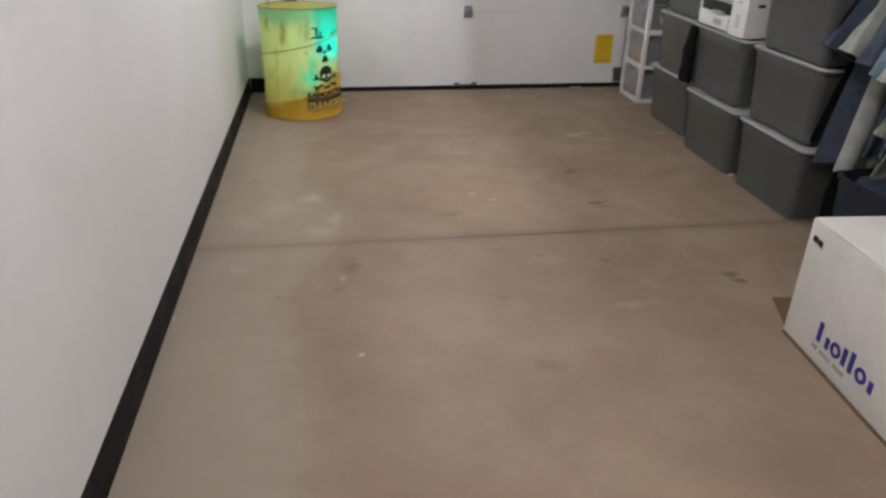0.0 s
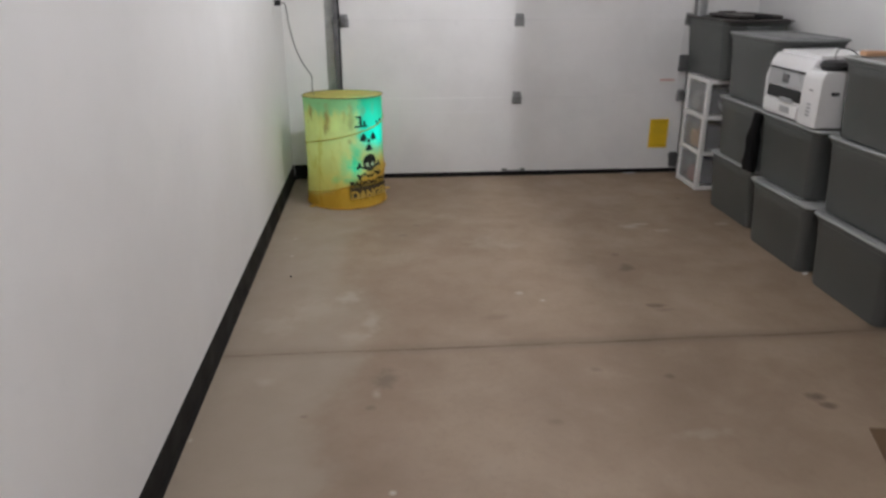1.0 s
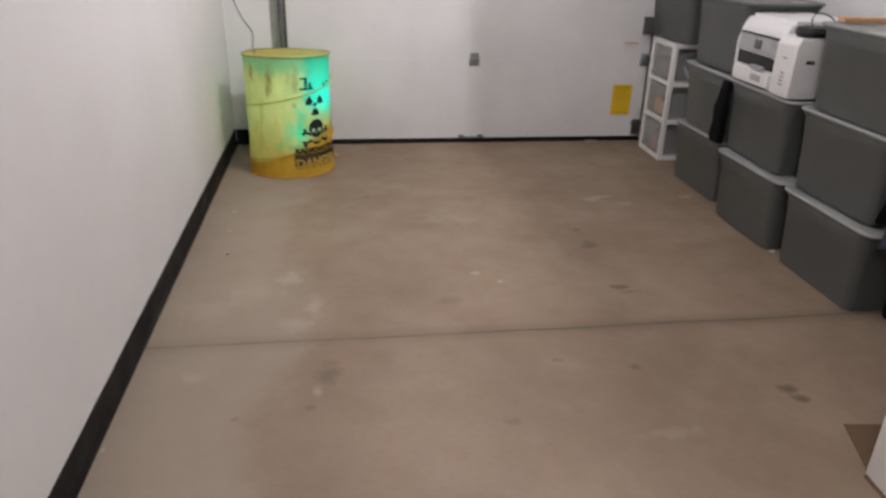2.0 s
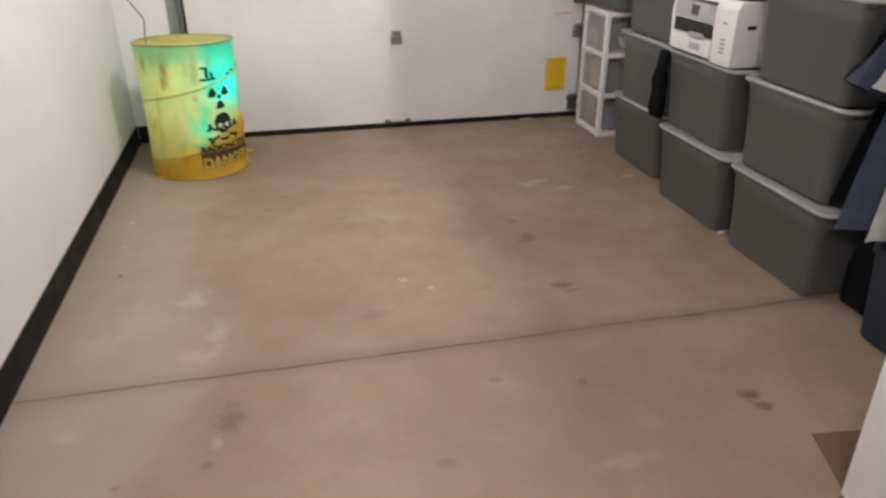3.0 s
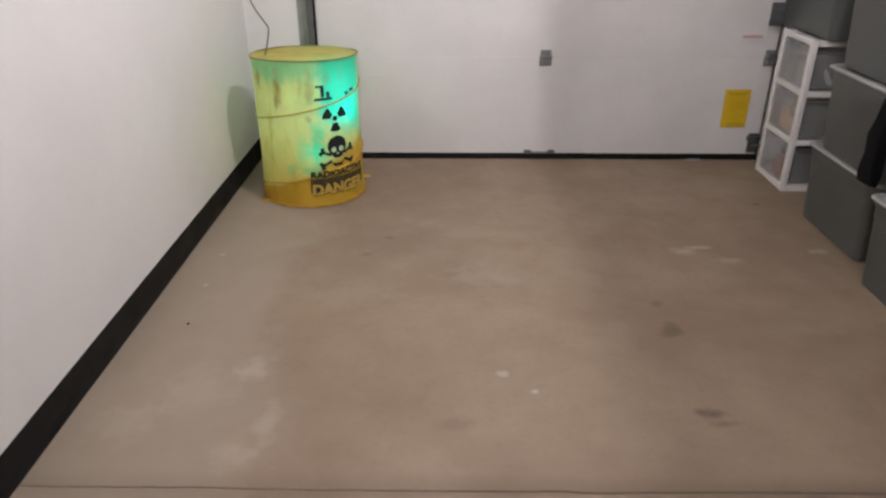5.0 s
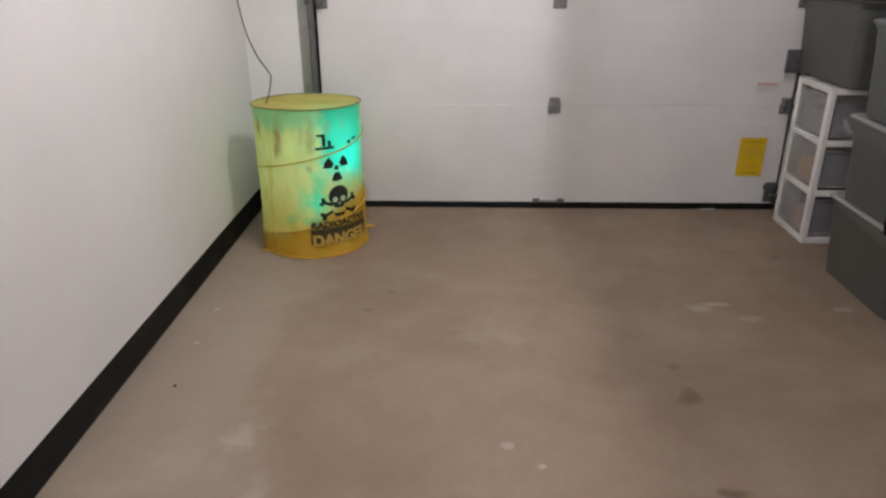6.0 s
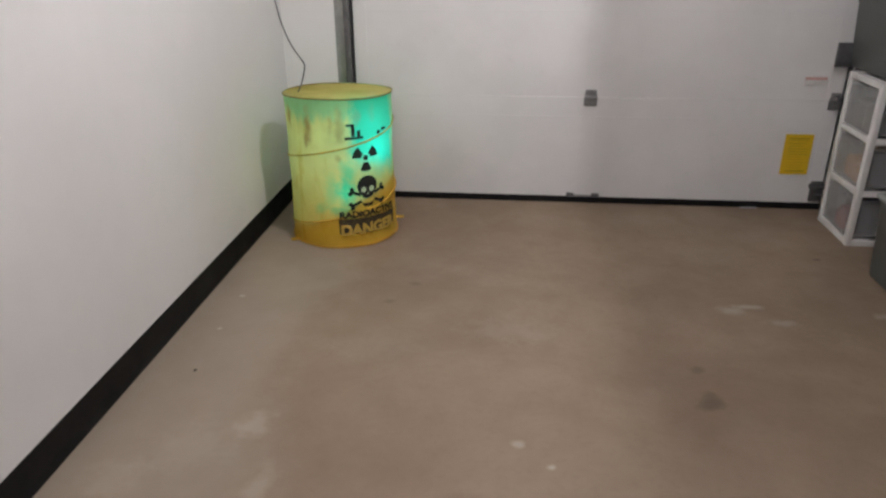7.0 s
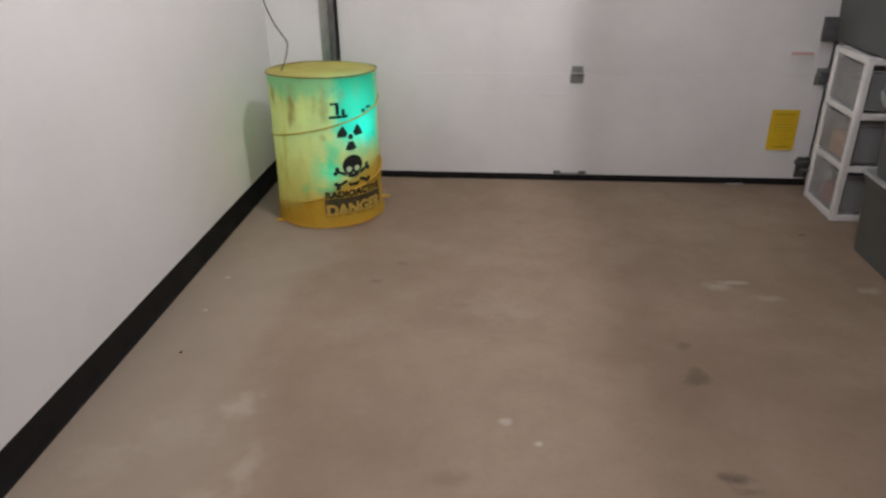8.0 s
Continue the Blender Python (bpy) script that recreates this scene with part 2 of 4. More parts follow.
def lid_cloth():
    m, nt, b = mat("yellow_lid_cloth")
    v = coords(nt)
    c = mixc(nt, ramp(nt, noise_tex(nt, 7, 4, 0.6, v), 0.3, 0.7), (0.42, 0.34, 0.06), (0.56, 0.46, 0.12))
    c = mixc(nt, ramp(nt, noise_tex(nt, 4, 3, 0.6, v), 0.5, 0.65, 0.0, 0.5), c, (0.50, 0.36, 0.20))
    link(nt, c, b.inputs["Base Color"])
    b.inputs["Roughness"].default_value = 0.65
    t = mixc(nt, ramp(nt, noise_tex(nt, 6, 3, 0.6, v), 0.3, 0.7), (0.60, 0.52, 0.20), (0.74, 0.66, 0.30))
    shine_through(nt, b, t, 0.22)
    return m


def liner_cloth():
    """Amber folded cloth that lets a little of the lamp's light through."""
    m, nt, b = mat("amber_liner")
    v = coords(nt)
    c = mixc(nt, ramp(nt, noise_tex(nt, 12, 4, 0.6, v), 0.3, 0.7), (0.76, 0.46, 0.045), (0.86, 0.56, 0.08))
    link(nt, c, b.inputs["Base Color"])
    b.inputs["Roughness"].default_value = 0.8
    t = mixc(nt, ramp(nt, noise_tex(nt, 7, 4, 0.6, v), 0.3, 0.7), (0.86, 0.52, 0.05), (0.95, 0.66, 0.12))
    shine_through(nt, b, t, 0.5)
    return m


def milky(name, colour):
    """Cloudy see-through plastic."""
    m, nt, b = mat(name)
    v = coords(nt)
    link(nt, mixc(nt, ramp(nt, noise_tex(nt, 6, 3, 0.6, v), 0.3, 0.7), tuple(c * 0.9 for c in colour), colour), b.inputs["Base Color"])
    b.inputs["Roughness"].default_value = 0.3
    tr = nt.nodes.new("ShaderNodeBsdfTransparent")
    mx = nt.nodes.new("ShaderNodeMixShader")
    mx.inputs[0].default_value = 0.72
    link(nt, b.outputs[0], mx.inputs[1])
    link(nt, tr.outputs[0], mx.inputs[2])
    link(nt, mx.outputs[0], nt.nodes["Material Output"].inputs["Surface"])
    return m


def cloth(name, colour, check=0.0):
    m, nt, b = mat(name)
    v = coords(nt)
    dark = tuple(c * 0.7 for c in colour)
    c = mixc(nt, ramp(nt, noise_tex(nt, 9, 5, 0.6, v), 0.3, 0.7), dark, colour)
    if check:
        c = mixc(nt, ramp(nt, noise_tex(nt, 28, 3, 0.5, v), 0.5, 0.58, 0, check), c, tuple(x * 0.35 for x in colour))
    link(nt, c, b.inputs["Base Color"])
    b.inputs["Roughness"].default_value = 0.9
    b.inputs["Sheen Weight"].default_value = 0.0
    b.inputs["Specular IOR Level"].default_value = 0.2
    w = nt.nodes.new("ShaderNodeTexWave")
    w.inputs["Scale"].default_value = 260
    link(nt, v, w.inputs["Vector"])
    bump(nt, w.outputs["Fac"], 0.3, 0.0008, b)
    return m


M_FLOOR, M_WALL, M_DOOR = concrete(), wall_paint(), door_paint()
# unseen south wall and ceiling, greyed to cut the bounced light
M_SOUTHWALL = plain("unseen_wall_grey", (0.50, 0.465, 0.425), 0.9, vary=0.08, scale=2)
M_CEILING = plain("unseen_ceiling_grey", (0.56, 0.54, 0.52), 0.9, vary=0.05, scale=2)
M_BASE = plain("black_vinyl", (0.006, 0.0055, 0.0055), 0.6, vary=0.25, relief=0.0004, spec=0.25)
M_SEAL = plain("black_rubber", (0.007, 0.006, 0.006), 0.8, vary=0.25, spec=0.15)
M_BIN = plain("dark_grey_plastic", (0.099, 0.105, 0.102), 0.42, vary=0.09, scale=3, grain=220, relief=0.0003)
M_LID = plain("grey_lid_plastic", (0.31, 0.318, 0.312), 0.4, vary=0.08, scale=4, grain=220, relief=0.0003)
M_DIMLID = plain("mid_grey_lid_plastic", (0.19, 0.195, 0.195), 0.42, vary=0.08, scale=4, grain=220, relief=0.0003)
M_BROWNLID = plain("brown_black_plastic", (0.045, 0.039, 0.036), 0.45, vary=0.12)
M_STEEL = plain("galvanised_steel", (0.42, 0.43, 0.43), 0.42, 0.75, vary=0.15, scale=12)
M_LITSTEEL = plain("lit_pale_steel", (0.46, 0.46, 0.46), 0.5, 0.15, vary=0.1, scale=10)
M_HINGE = plain("grey_bracket_steel", (0.27, 0.27, 0.275), 0.5, 0.3, vary=0.15, scale=20)
M_DARKSTEEL = plain("dull_steel", (0.16, 0.16, 0.165), 0.5, 0.55, vary=0.2, scale=20)
M_CREAM = plain("white_plastic", (0.78, 0.765, 0.75), 0.38, vary=0.04, relief=0.0002)
M_PRINTER = plain("white_printer_plastic", (0.80, 0.79, 0.79), 0.4, vary=0.03, relief=0.0002)
M_LIGHTGREY = plain("light_grey_plastic", (0.42, 0.42, 0.43), 0.35, vary=0.06)
M_BLACK = plain("black_plastic", (0.012, 0.012, 0.013), 0.4, vary=0.2)
M_INK = plain("black_stencil_paint", (0.012, 0.014, 0.012), 0.7, vary=0.35, scale=30)
M_PLATE = plain("brown_black_stencil_paint", (0.055, 0.040, 0.014), 0.7, vary=0.4, scale=40)
M_CARTON = plain("white_carton", (0.72, 0.695, 0.66), 0.7, vary=0.06, scale=5)
M_BROWN = plain("brown_cardboard", (0.135, 0.082, 0.042), 0.85, vary=0.12)
M_BLUEINK = plain("blue_print", (0.035, 0.035, 0.27), 0.6, vary=0.1)
M_GREYINK = plain("grey_print", (0.42, 0.41, 0.42), 0.7, vary=0.1)
M_SHEET = plain("yellow_paper", (0.78, 0.52, 0.015), 0.65, vary=0.05, relief=0.0002)
M_SHEETINK = plain("brown_print", (0.52, 0.34, 0.01), 0.7, vary=0.2)
M_RED = plain("red_print", (0.68, 0.40, 0.38), 0.6)
M_ORANGE = plain("orange_wood", (0.62, 0.36, 0.21), 0.5)
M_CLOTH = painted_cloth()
M_CLOTHTOP = lid_cloth()
M_EDGE = plain("yellow_piping", (0.56, 0.33, 0.035), 0.6, vary=0.25, scale=14)
M_RIM = plain("olive_piping", (0.26, 0.175, 0.035), 0.65, vary=0.3, scale=18)
M_LINER = liner_cloth()
# eye discs are opaque; their pale green paints in the lamp's glow
M_EYE = plain("glow_green_stencil_gap", (0.62, 0.80, 0.52), 0.7)
M_LETTER = plain("pale_yellow_stencil_gap", (0.47, 0.32, 0.055), 0.7)
M_MILKY = milky("cloudy_plastic", (0.66, 0.66, 0.67))
M_NAVY, M_WHITECLOTH = cloth("navy_cloth", (0.058, 0.070, 0.104)), cloth("off_white_cloth", (0.43, 0.44, 0.40))
M_BLUECLOTH, M_OLIVE = cloth("pale_blue_cloth", (0.20, 0.28, 0.37)), cloth("sage_patterned_cloth", (0.27, 0.29, 0.23), 0.7)
M_SLATE = cloth("slate_cloth", (0.085, 0.105, 0.14))
M_BLACKCLOTH, M_DEEPNAVY = cloth("black_cloth", (0.003, 0.003, 0.0035)), plain("navy_plastic", (0.009, 0.014, 0.027), 0.6, vary=0.15)
M_STONE = plain("dark_grit", (0.03, 0.025, 0.02), 0.9)


# ---- mesh tools ----
def part(name, bm, material, parent=None, label="", smooth=True):
    me = bpy.data.meshes.new(name)
    bmesh.ops.recalc_face_normals(bm, faces=bm.faces)
    bm.to_mesh(me)
    bm.free()
    if smooth:
        for p in me.polygons:
            p.use_smooth = True
        me.set_sharp_from_angle(angle=radians(38))
    me.materials.append(material)
    ob = new(name, me)
    ob.parent = parent
    if label:
        ob["label"] = label
    return ob


def thing(name, x, y, z, label, category, group="", turn=0.0, kind=""):
    ob = new(name)
    ob.matrix_basis = pose(x, y, z, 0, 0, turn)
    return tagged(ob, label, category, group, kind)


def box(bm, x0, x1, y0, y1, z0, z1, bevel=0.0, segments=2):
    vs = bmesh.ops.create_cube(bm, size=1)["verts"]
    for v in vs:
        v.co = ((x0 + x1) / 2 + v.co.x * (x1 - x0), (y0 + y1) / 2 + v.co.y * (y1 - y0), (z0 + z1) / 2 + v.co.z * (z1 - z0))
    if bevel:
        es = list({e for v in vs for e in v.link_edges})
        bmesh.ops.bevel(bm, geom=es, offset=bevel, segments=segments, affect="EDGES", profile=0.6)
    return bm


def B(*a, **k):
    return box(bmesh.new(), *a, **k)


def ring(hx, hy, r, n=6):
    """Corner-rounded rectangle, as points round the origin."""
    pts = []
    for cx, cy, a0 in ((hx - r, hy - r, 0), (-hx + r, hy - r, 90), (-hx + r, -hy + r, 180), (hx - r, -hy + r, 270)):
        for k in range(n + 1):
            a = radians(a0 + 90 * k / n)
            pts.append((cx + r * math.cos(a), cy + r * math.sin(a)))
    return pts


def loft(bm, loops, cap=True, closed=True):
    rows = [[bm.verts.new(p) for p in l] for l in loops]
    for a, b in zip(rows, rows[1:]):
        n = len(a)
        for k in range(n if closed else n - 1):
            bm.faces.new((a[k], a[(k + 1) % n], b[(k + 1) % n], b[k]))
    if cap:
        bm.faces.new(rows[0][::-1])
        bm.faces.new(rows[-1])
    return bm


def tube(bm, pts, r, n=8, radii=None):
    pts = [Vector(p) for p in pts]
    loops = []
    for k, p in enumerate(pts):
        d = (pts[min(k + 1, len(pts) - 1)] - pts[max(k - 1, 0)]).normalized()
        u = d.orthogonal().normalized() if k == 0 else (u - d * u.dot(d)).normalized()
        w = d.cross(u)
        rr = radii[k] if radii else r
        loops.append([p + (u * math.cos(2 * math.pi * j / n) + w * math.sin(2 * math.pi * j / n)) * rr for j in range(n)])
    return loft(bm, loops)


def disc(bm, cx, cy, z, r, n=24, rx=1.0):
    vs = [bm.verts.new((cx + r * rx * math.cos(2 * math.pi * k / n), cy + r * math.sin(2 * math.pi * k / n), z)) for k in range(n)]
    return bm.faces.new(vs)


def smooth_path(pts, n=8):
    """Catmull-Rom curve through the points."""
    p = [Vector(pts[0])] + [Vector(q) for q in pts] + [Vector(pts[-1])]
    out = []
    for i in range(1, len(p) - 2):
        a, b, c, d = p[i - 1], p[i], p[i + 1], p[i + 2]
        for k in range(n):
            t = k / n
            out.append(0.5 * (2 * b + (c - a) * t + (2 * a - 5 * b + 4 * c - d) * t * t + (3 * b - a - 3 * c + d) * t ** 3))
    return out + [p[-2]]


def crumple(bm, amp, freq, seed):
    for v in bm.verts:
        d = noise.noise_vector((v.co.x * freq + seed, v.co.y * freq, v.co.z * freq))
        v.co += d * amp
    return bm


# ---- room ----
SOUTH, NORTH, EAST, TOP = -2.6, 5.215, 3.34, 2.52


def floor():
    bm = bmesh.new()
    n = 90
    rows = []
    for k in range(n + 1):
        x = -0.15 + 3.65 * k / n
        c = 2.603 + 0.010 * (noise.noise((x * 1.7, 3.1, 0)) + 0.35 * noise.noise((x * 9, 1.7, 0)))
        w = 0.0019 + 0.0014 * noise.noise((x * 5, 8.0, 0))
        rows.append([bm.verts.new((x, y, z)) for y, z in ((SOUTH - 0.2, 0), (c - w - 0.003, 0), (c - w, -0.002), (c - w * 0.6, -0.0045), (c + w * 0.6, -0.0045), (c + w, -0.002), (c + w + 0.003, 0), (NORTH + 0.5, 0))])
    for a, b in zip(rows, rows[1:]):
        for k in range(7):
            bm.faces.new((a[k], b[k], b[k + 1], a[k + 1]))
    ob = part("floor", bm, M_FLOOR, smooth=False)
    tagged(ob, "worn tan concrete garage slab with a control joint", "floor", kind="structure")


floor()
WALLS = (
    ("wall_west", (-0.132, -0.012, SOUTH, NORTH + 0.12, -0.02, TOP)),
    ("wall_east", (EAST, EAST + 0.12, SOUTH, NORTH + 0.12, -0.02, TOP)),
    ("wall_south", (-0.132, EAST + 0.12, SOUTH - 0.12, SOUTH, -0.02, TOP)),
)
for nm, dims in WALLS:
    tagged(part(nm, B(*dims), M_SOUTHWALL if nm == "wall_south" else M_WALL, smooth=False), "unseen south wall, greyed to cut bounced light" if nm == "wall_south" else "smooth white painted garage wall", "wall", kind="structure")
bm = bmesh.new()
box(bm, -0.012, 0.335, NORTH, NORTH + 0.12, -0.02, TOP)
box(bm, 2.90, EAST, NORTH, NORTH + 0.12, -0.02, TOP)
box(bm, 0.335, 2.90, NORTH, NORTH + 0.12, 2.16, TOP)
tagged(part("wall_north", bm, M_WALL, smooth=False), "white painted wall round the garage door opening", "wall", kind="structure")
tagged(part("ceiling", B(-0.132, EAST + 0.12, SOUTH - 0.12, NORTH + 0.12, TOP, TOP + 0.1), M_CEILING, smooth=False), "unseen ceiling in a grey that trims bounced light", "ceiling", kind="structure")


def cove(length):
    """Cove base profile, swept along +y, its back at x = -0.012."""
    prof = [(-0.012, 0.0), (0.002, 0.0), (0.0, 0.004), (-0.0055, 0.016), (-0.008, 0.03), (-0.008, 0.102), (-0.009, 0.106), (-0.012, 0.107)]
    bm = bmesh.new()
    n = max(2, int(length / 0.25))
    loops = [[(x + 0.0008 * noise.noise((k * 0.7, z * 9, 0)), length * k / n, z) for x, z in prof] for k in range(n + 1)]
    return loft(bm, loops)


ob = part("baseboard", cove(NORTH - SOUTH), M_BASE)
ob.location = (0, SOUTH, 0)
tagged(ob, "black vinyl cove base along the white wall", "baseboard", kind="structure")
ob = part("baseboard", cove(0.30), M_BASE)
ob.matrix_basis = pose(0.30, NORTH - 0.012, 0, 0, 0, 90)
tagged(ob, "short black vinyl cove base beside the garage door", "baseboard", kind="structure")


# ---- garage door ----
DX0, DX1, DY = 0.375, 2.86, 5.2
JOINTS = (0.025, 0.576, 1.11, 1.645, 2.15)


def garage_door():
    door = thing("door_1", 0, 0, 0, "closed white steel sectional garage door", "garage door", kind="structure")
    for z0, z1 in zip(JOINTS, JOINTS[1:]):
        bm = bmesh.new()
        h = z1 - z0
        # profile from bottom to top: rolled edges and one thin rib
        prof = [(0.045, 0.0003), (0.002, 0.0003), (0.0, 0.002), (0.0, h - 0.110), (-0.0008, h - 0.108), (-0.0008, h - 0.104), (0.0, h - 0.102), (0.0, h - 0.004), (0.002, h - 0.0003), (0.045, h - 0.0003)]
        n = 12
        loft(bm, [[(DX0 + (DX1 - DX0) * k / n, DY + y + 0.0006 * noise.noise((k, z0, 2.0)), z0 + z) for y, z in prof] for k in range(n + 1)])
        part("panel", bm, M_DOOR, door, smooth=False)
        for x, w in ((1.615, 0.032), (DX0 + 0.035, 0.034), (DX1 - 0.035, 0.034)):
            part("stile", B(x - w, x + w, DY - 0.0024, DY + 0.002, z0 + 0.006, z1 - 0.006, bevel=0.0008), M_DOOR, door, smooth=False)
    for z in JOINTS[1:4]:
        for x, w in ((1.616, 0.034), (DX0 + 0.03, 0.03), (DX1 - 0.03, 0.03)):
            bm = bmesh.new()
            box(bm, x - w, x + w, DY - 0.013, DY - 0.006, z - 0.045, z + 0.004, bevel=0.003)
            box(bm, x - w * 0.85, x + w * 0.85, DY - 0.016, DY - 0.006, z + 0.002, z + 0.04, bevel=0.003)
            tube(bm, [(x - w, DY - 0.018, z + 0.003), (x + w, DY - 0.018, z + 0.003)], 0.008)
            for sx in (-0.5, 0.5):
                for dz in (-0.03, 0.026):
                    tube(bm, [(x + sx * w, DY - 0.021, z + dz), (x + sx * w, DY - 0.010, z + dz)], 0.006, 6)
            part("hinge", bm, M_HINGE, door, "dull grey steel hinge")
    bm = bmesh.new()
    # toe drawn forward so the black also covers the shadow at the floor
    prof = [(0.004, 0.028), (-0.010, 0.024), (-0.024, 0.012), (-0.028, 0.001), (0.04, 0.001), (0.044, 0.012), (0.04, 0.028)]
    loft(bm, [[(DX0 + (DX1 - DX0) * k / 30, DY + y + 0.002 * noise.noise((k * 0.8, z * 30, 0)), max(0.0005, z + 0.0015 * noise.noise((k * 0.9, 4, 1)))) for y, z in prof] for k in range(31)])
    part("weather_seal", bm, M_SEAL, door, "black rubber bottom seal")
    for x in (1.543, 1.680):
        bm = B(x - 0.02, x + 0.02, DY - 0.016, DY - 0.0, 0.025, 0.049, bevel=0.005)
        tube(bm, [(x, DY - 0.026, 0.037), (x, DY - 0.01, 0.037)], 0.008)
        part("foot_bracket", bm, M_DARKSTEEL, door, "small grey steel bracket")
    part("bracket_bar", B(1.555, 1.68, DY - 0.010, DY + 0.001, 0.027, 0.037, bevel=0.003), M_HINGE, door)
    for x, s in ((DX0 + 0.03, 1), (DX1 - 0.03, -1)):
        bm = B(x - 0.03, x + 0.03, DY - 0.014, DY, 0.04, 0.15, bevel=0.003)
        box(bm, x - 0.045, x + 0.03, DY - 0.034, DY - 0.012, 0.115, 0.14, bevel=0.004)
        tube(bm, [(x - s * 0.06, DY - 0.035, 0.085), (x + s * 0.015, DY - 0.035, 0.085)], 0.009)
        tube(bm, [(x - s * 0.075, DY - 0.035, 0.085), (x - s * 0.055, DY - 0.035, 0.085)], 0.024, 14)
        part("corner_bracket", bm, M_DARKSTEEL, door, "dark steel corner bracket with roller")
        for z in JOINTS[1:3]:
            bm = bmesh.new()
            tube(bm, [(x - s * 0.07, DY - 0.045, z), (x + s * 0.02, DY - 0.045, z)], 0.007)
            tube(bm, [(x - s * 0.075, DY - 0.045, z), (x - s * 0.05, DY - 0.045, z)], 0.024, 14)
            box(bm, x - s * 0.005 - 0.014, x - s * 0.005 + 0.014, DY - 0.056, DY - 0.012, z - 0.03, z + 0.026, bevel=0.004)
            part("roller", bm, M_DARKSTEEL, door, "dark steel roller carrier")
    # handling sticker with a red band
    st = part("sticker", B(2.665, 2.775, DY - 0.0065, DY - 0.004, 0.655, 0.70, bevel=0.0005), M_CREAM, door, "small white sticker with a red band")
    part("red_band", B(2.668, 2.772, DY - 0.0078, DY - 0.0062, 0.680, 0.692), M_RED, st)


def door_track(x, s, name_label, brackets, channel):
    """Vertical steel guide: angle on the wall and a rolled channel beside it. s points towards the door."""
    tr = thing("door_track", x, NORTH, 0, name_label, "door track")
    bm = bmesh.new()
    a, b = sorted((-s * 0.010, s * 0.05))
    box(bm, a, b, -0.006, -0.001, 0.012, 2.3, bevel=0.001)
    part("flange", bm, M_STEEL, tr, "pale galvanised wall angle")
    bm = bmesh.new()
    prof = [(0.050, -0.004), (0.050, -0.062), (0.054, -0.071), (0.066, -0.073), (0.078, -0.070), (0.084, -0.060), (0.081, -0.060), (0.075, -0.067), (0.066, -0.0695), (0.056, -0.068), (0.053, -0.061), (0.053, -0.004)]
    loft(bm, [[(s * px, py, z) for px, py in prof] for z in (0.012, 0.8, 1.6, 2.3)])
    part("channel", bm, channel, tr, "rolled steel channel")
    for z in brackets:
        bm = bmesh.new()
        a, b = sorted((-s * 0.01, s * 0.052))
        box(bm, a, b, -0.012, -0.005, z - 0.06, z + 0.06, bevel=0.002)
        box(bm, *sorted((s * 0.043, s * 0.050)), -0.07, -0.008, z - 0.055, z + 0.055, bevel=0.002)
        part("track_bracket", bm, M_DARKSTEEL, tr, "dark grey steel track bracket")
    return tr


garage_door()
# same steel: west channel darkened for its shaded inside, east one paled as lit
door_track(0.285, 1, "galvanised steel vertical door track on the white wall", (1.75,), M_DARKSTEEL)
tr = door_track(2.95, -1, "galvanised steel door track behind the drawer cart", (0.80, 1.75), M_LITSTEEL)
part("jamb_plate", B(-0.180, -0.100, -0.075, -0.066, 0.752, 0.868, bevel=0.003), M_DARKSTEEL, tr, "square grey steel plate")


def yellow_sheet():
    sh = thing("notice_sheet", 2.697, DY - 0.005, 0.294, "yellow printed instruction sheet stuck on the garage door", "notice")
    bm = bmesh.new()
    n = 6
    loft(bm, [[(-0.07 + 0.14 * k / n, -0.0008 - y - 0.0015 * math.sin(k / n * 3.1), z) for y, z in ((0, -0.107), (0.0012, -0.107), (0.0012, 0.107), (0, 0.107))] for k in range(n + 1)])
    part("sheet", bm, M_SHEET, sh)
    rnd = random.Random(4)
    z = 0.09
    for k in range(13):
        h = 0.009 if k in (0, 12) else 0.0035
        a = -0.052 + rnd.uniform(0, 0.006)
        b = 0.054 - rnd.uniform(0, 0.03)
        part("print_bar", B(a, b, -0.0045, -0.0020, z - h, z), M_SHEETINK, sh)
        z -= 0.0145


yellow_sheet()


# ---- yellow glowing hamper ----
HX, HY, HR, HH = 0.40, 4.69, 0.252, 0.690


def rim_z(a):
    """Height of the top hoop round the hamper: a little higher towards the south."""
    return HH + 0.0045 - 0.0115 * math.sin(a)


def rib_z(deg):
    return 0.475 + 0.0009 * (deg + 83)


def wrapped(bm, deg, z, r):
    """Bends a flat drawing (x right, y up) round the hamper at that angle and height."""
    for _ in range(3):
        es = [e for e in bm.edges if abs(e.verts[0].co.x - e.verts[1].co.x) > 0.022]
        if es:
            bmesh.ops.subdivide_edges(bm, edges=es, cuts=1)
            bmesh.ops.triangulate(bm, faces=[f for f in bm.faces if len(f.verts) > 4])
    for v in bm.verts:
        a = radians(deg) + v.co.x / HR
        v.co = (r * math.cos(a), r * math.sin(a), z + v.co.y)
    return bm


def letters(body, width, height, bold):
    cu = bpy.data.curves.new("lettering", "FONT")
    cu.body, cu.align_x, cu.size, cu.offset = body, "CENTER", 1.0, bold
    ob = new("lettering", cu)
    dg = bpy.context.evaluated_depsgraph_get()
    me = bpy.data.meshes.new_from_object(ob.evaluated_get(dg))
    bm = bmesh.new()
    bm.from_mesh(me)
    bpy.data.objects.remove(ob)
    bpy.data.meshes.remove(me)
    xs, ys = [v.co.x for v in bm.verts], [v.co.y for v in bm.verts]
    for v in bm.verts:
        v.co = ((v.co.x - (max(xs) + min(xs)) / 2) * width / (max(xs) - min(xs)), (v.co.y - (max(ys) + min(ys)) / 2) * height / (max(ys) - min(ys)), 0)
    return bm


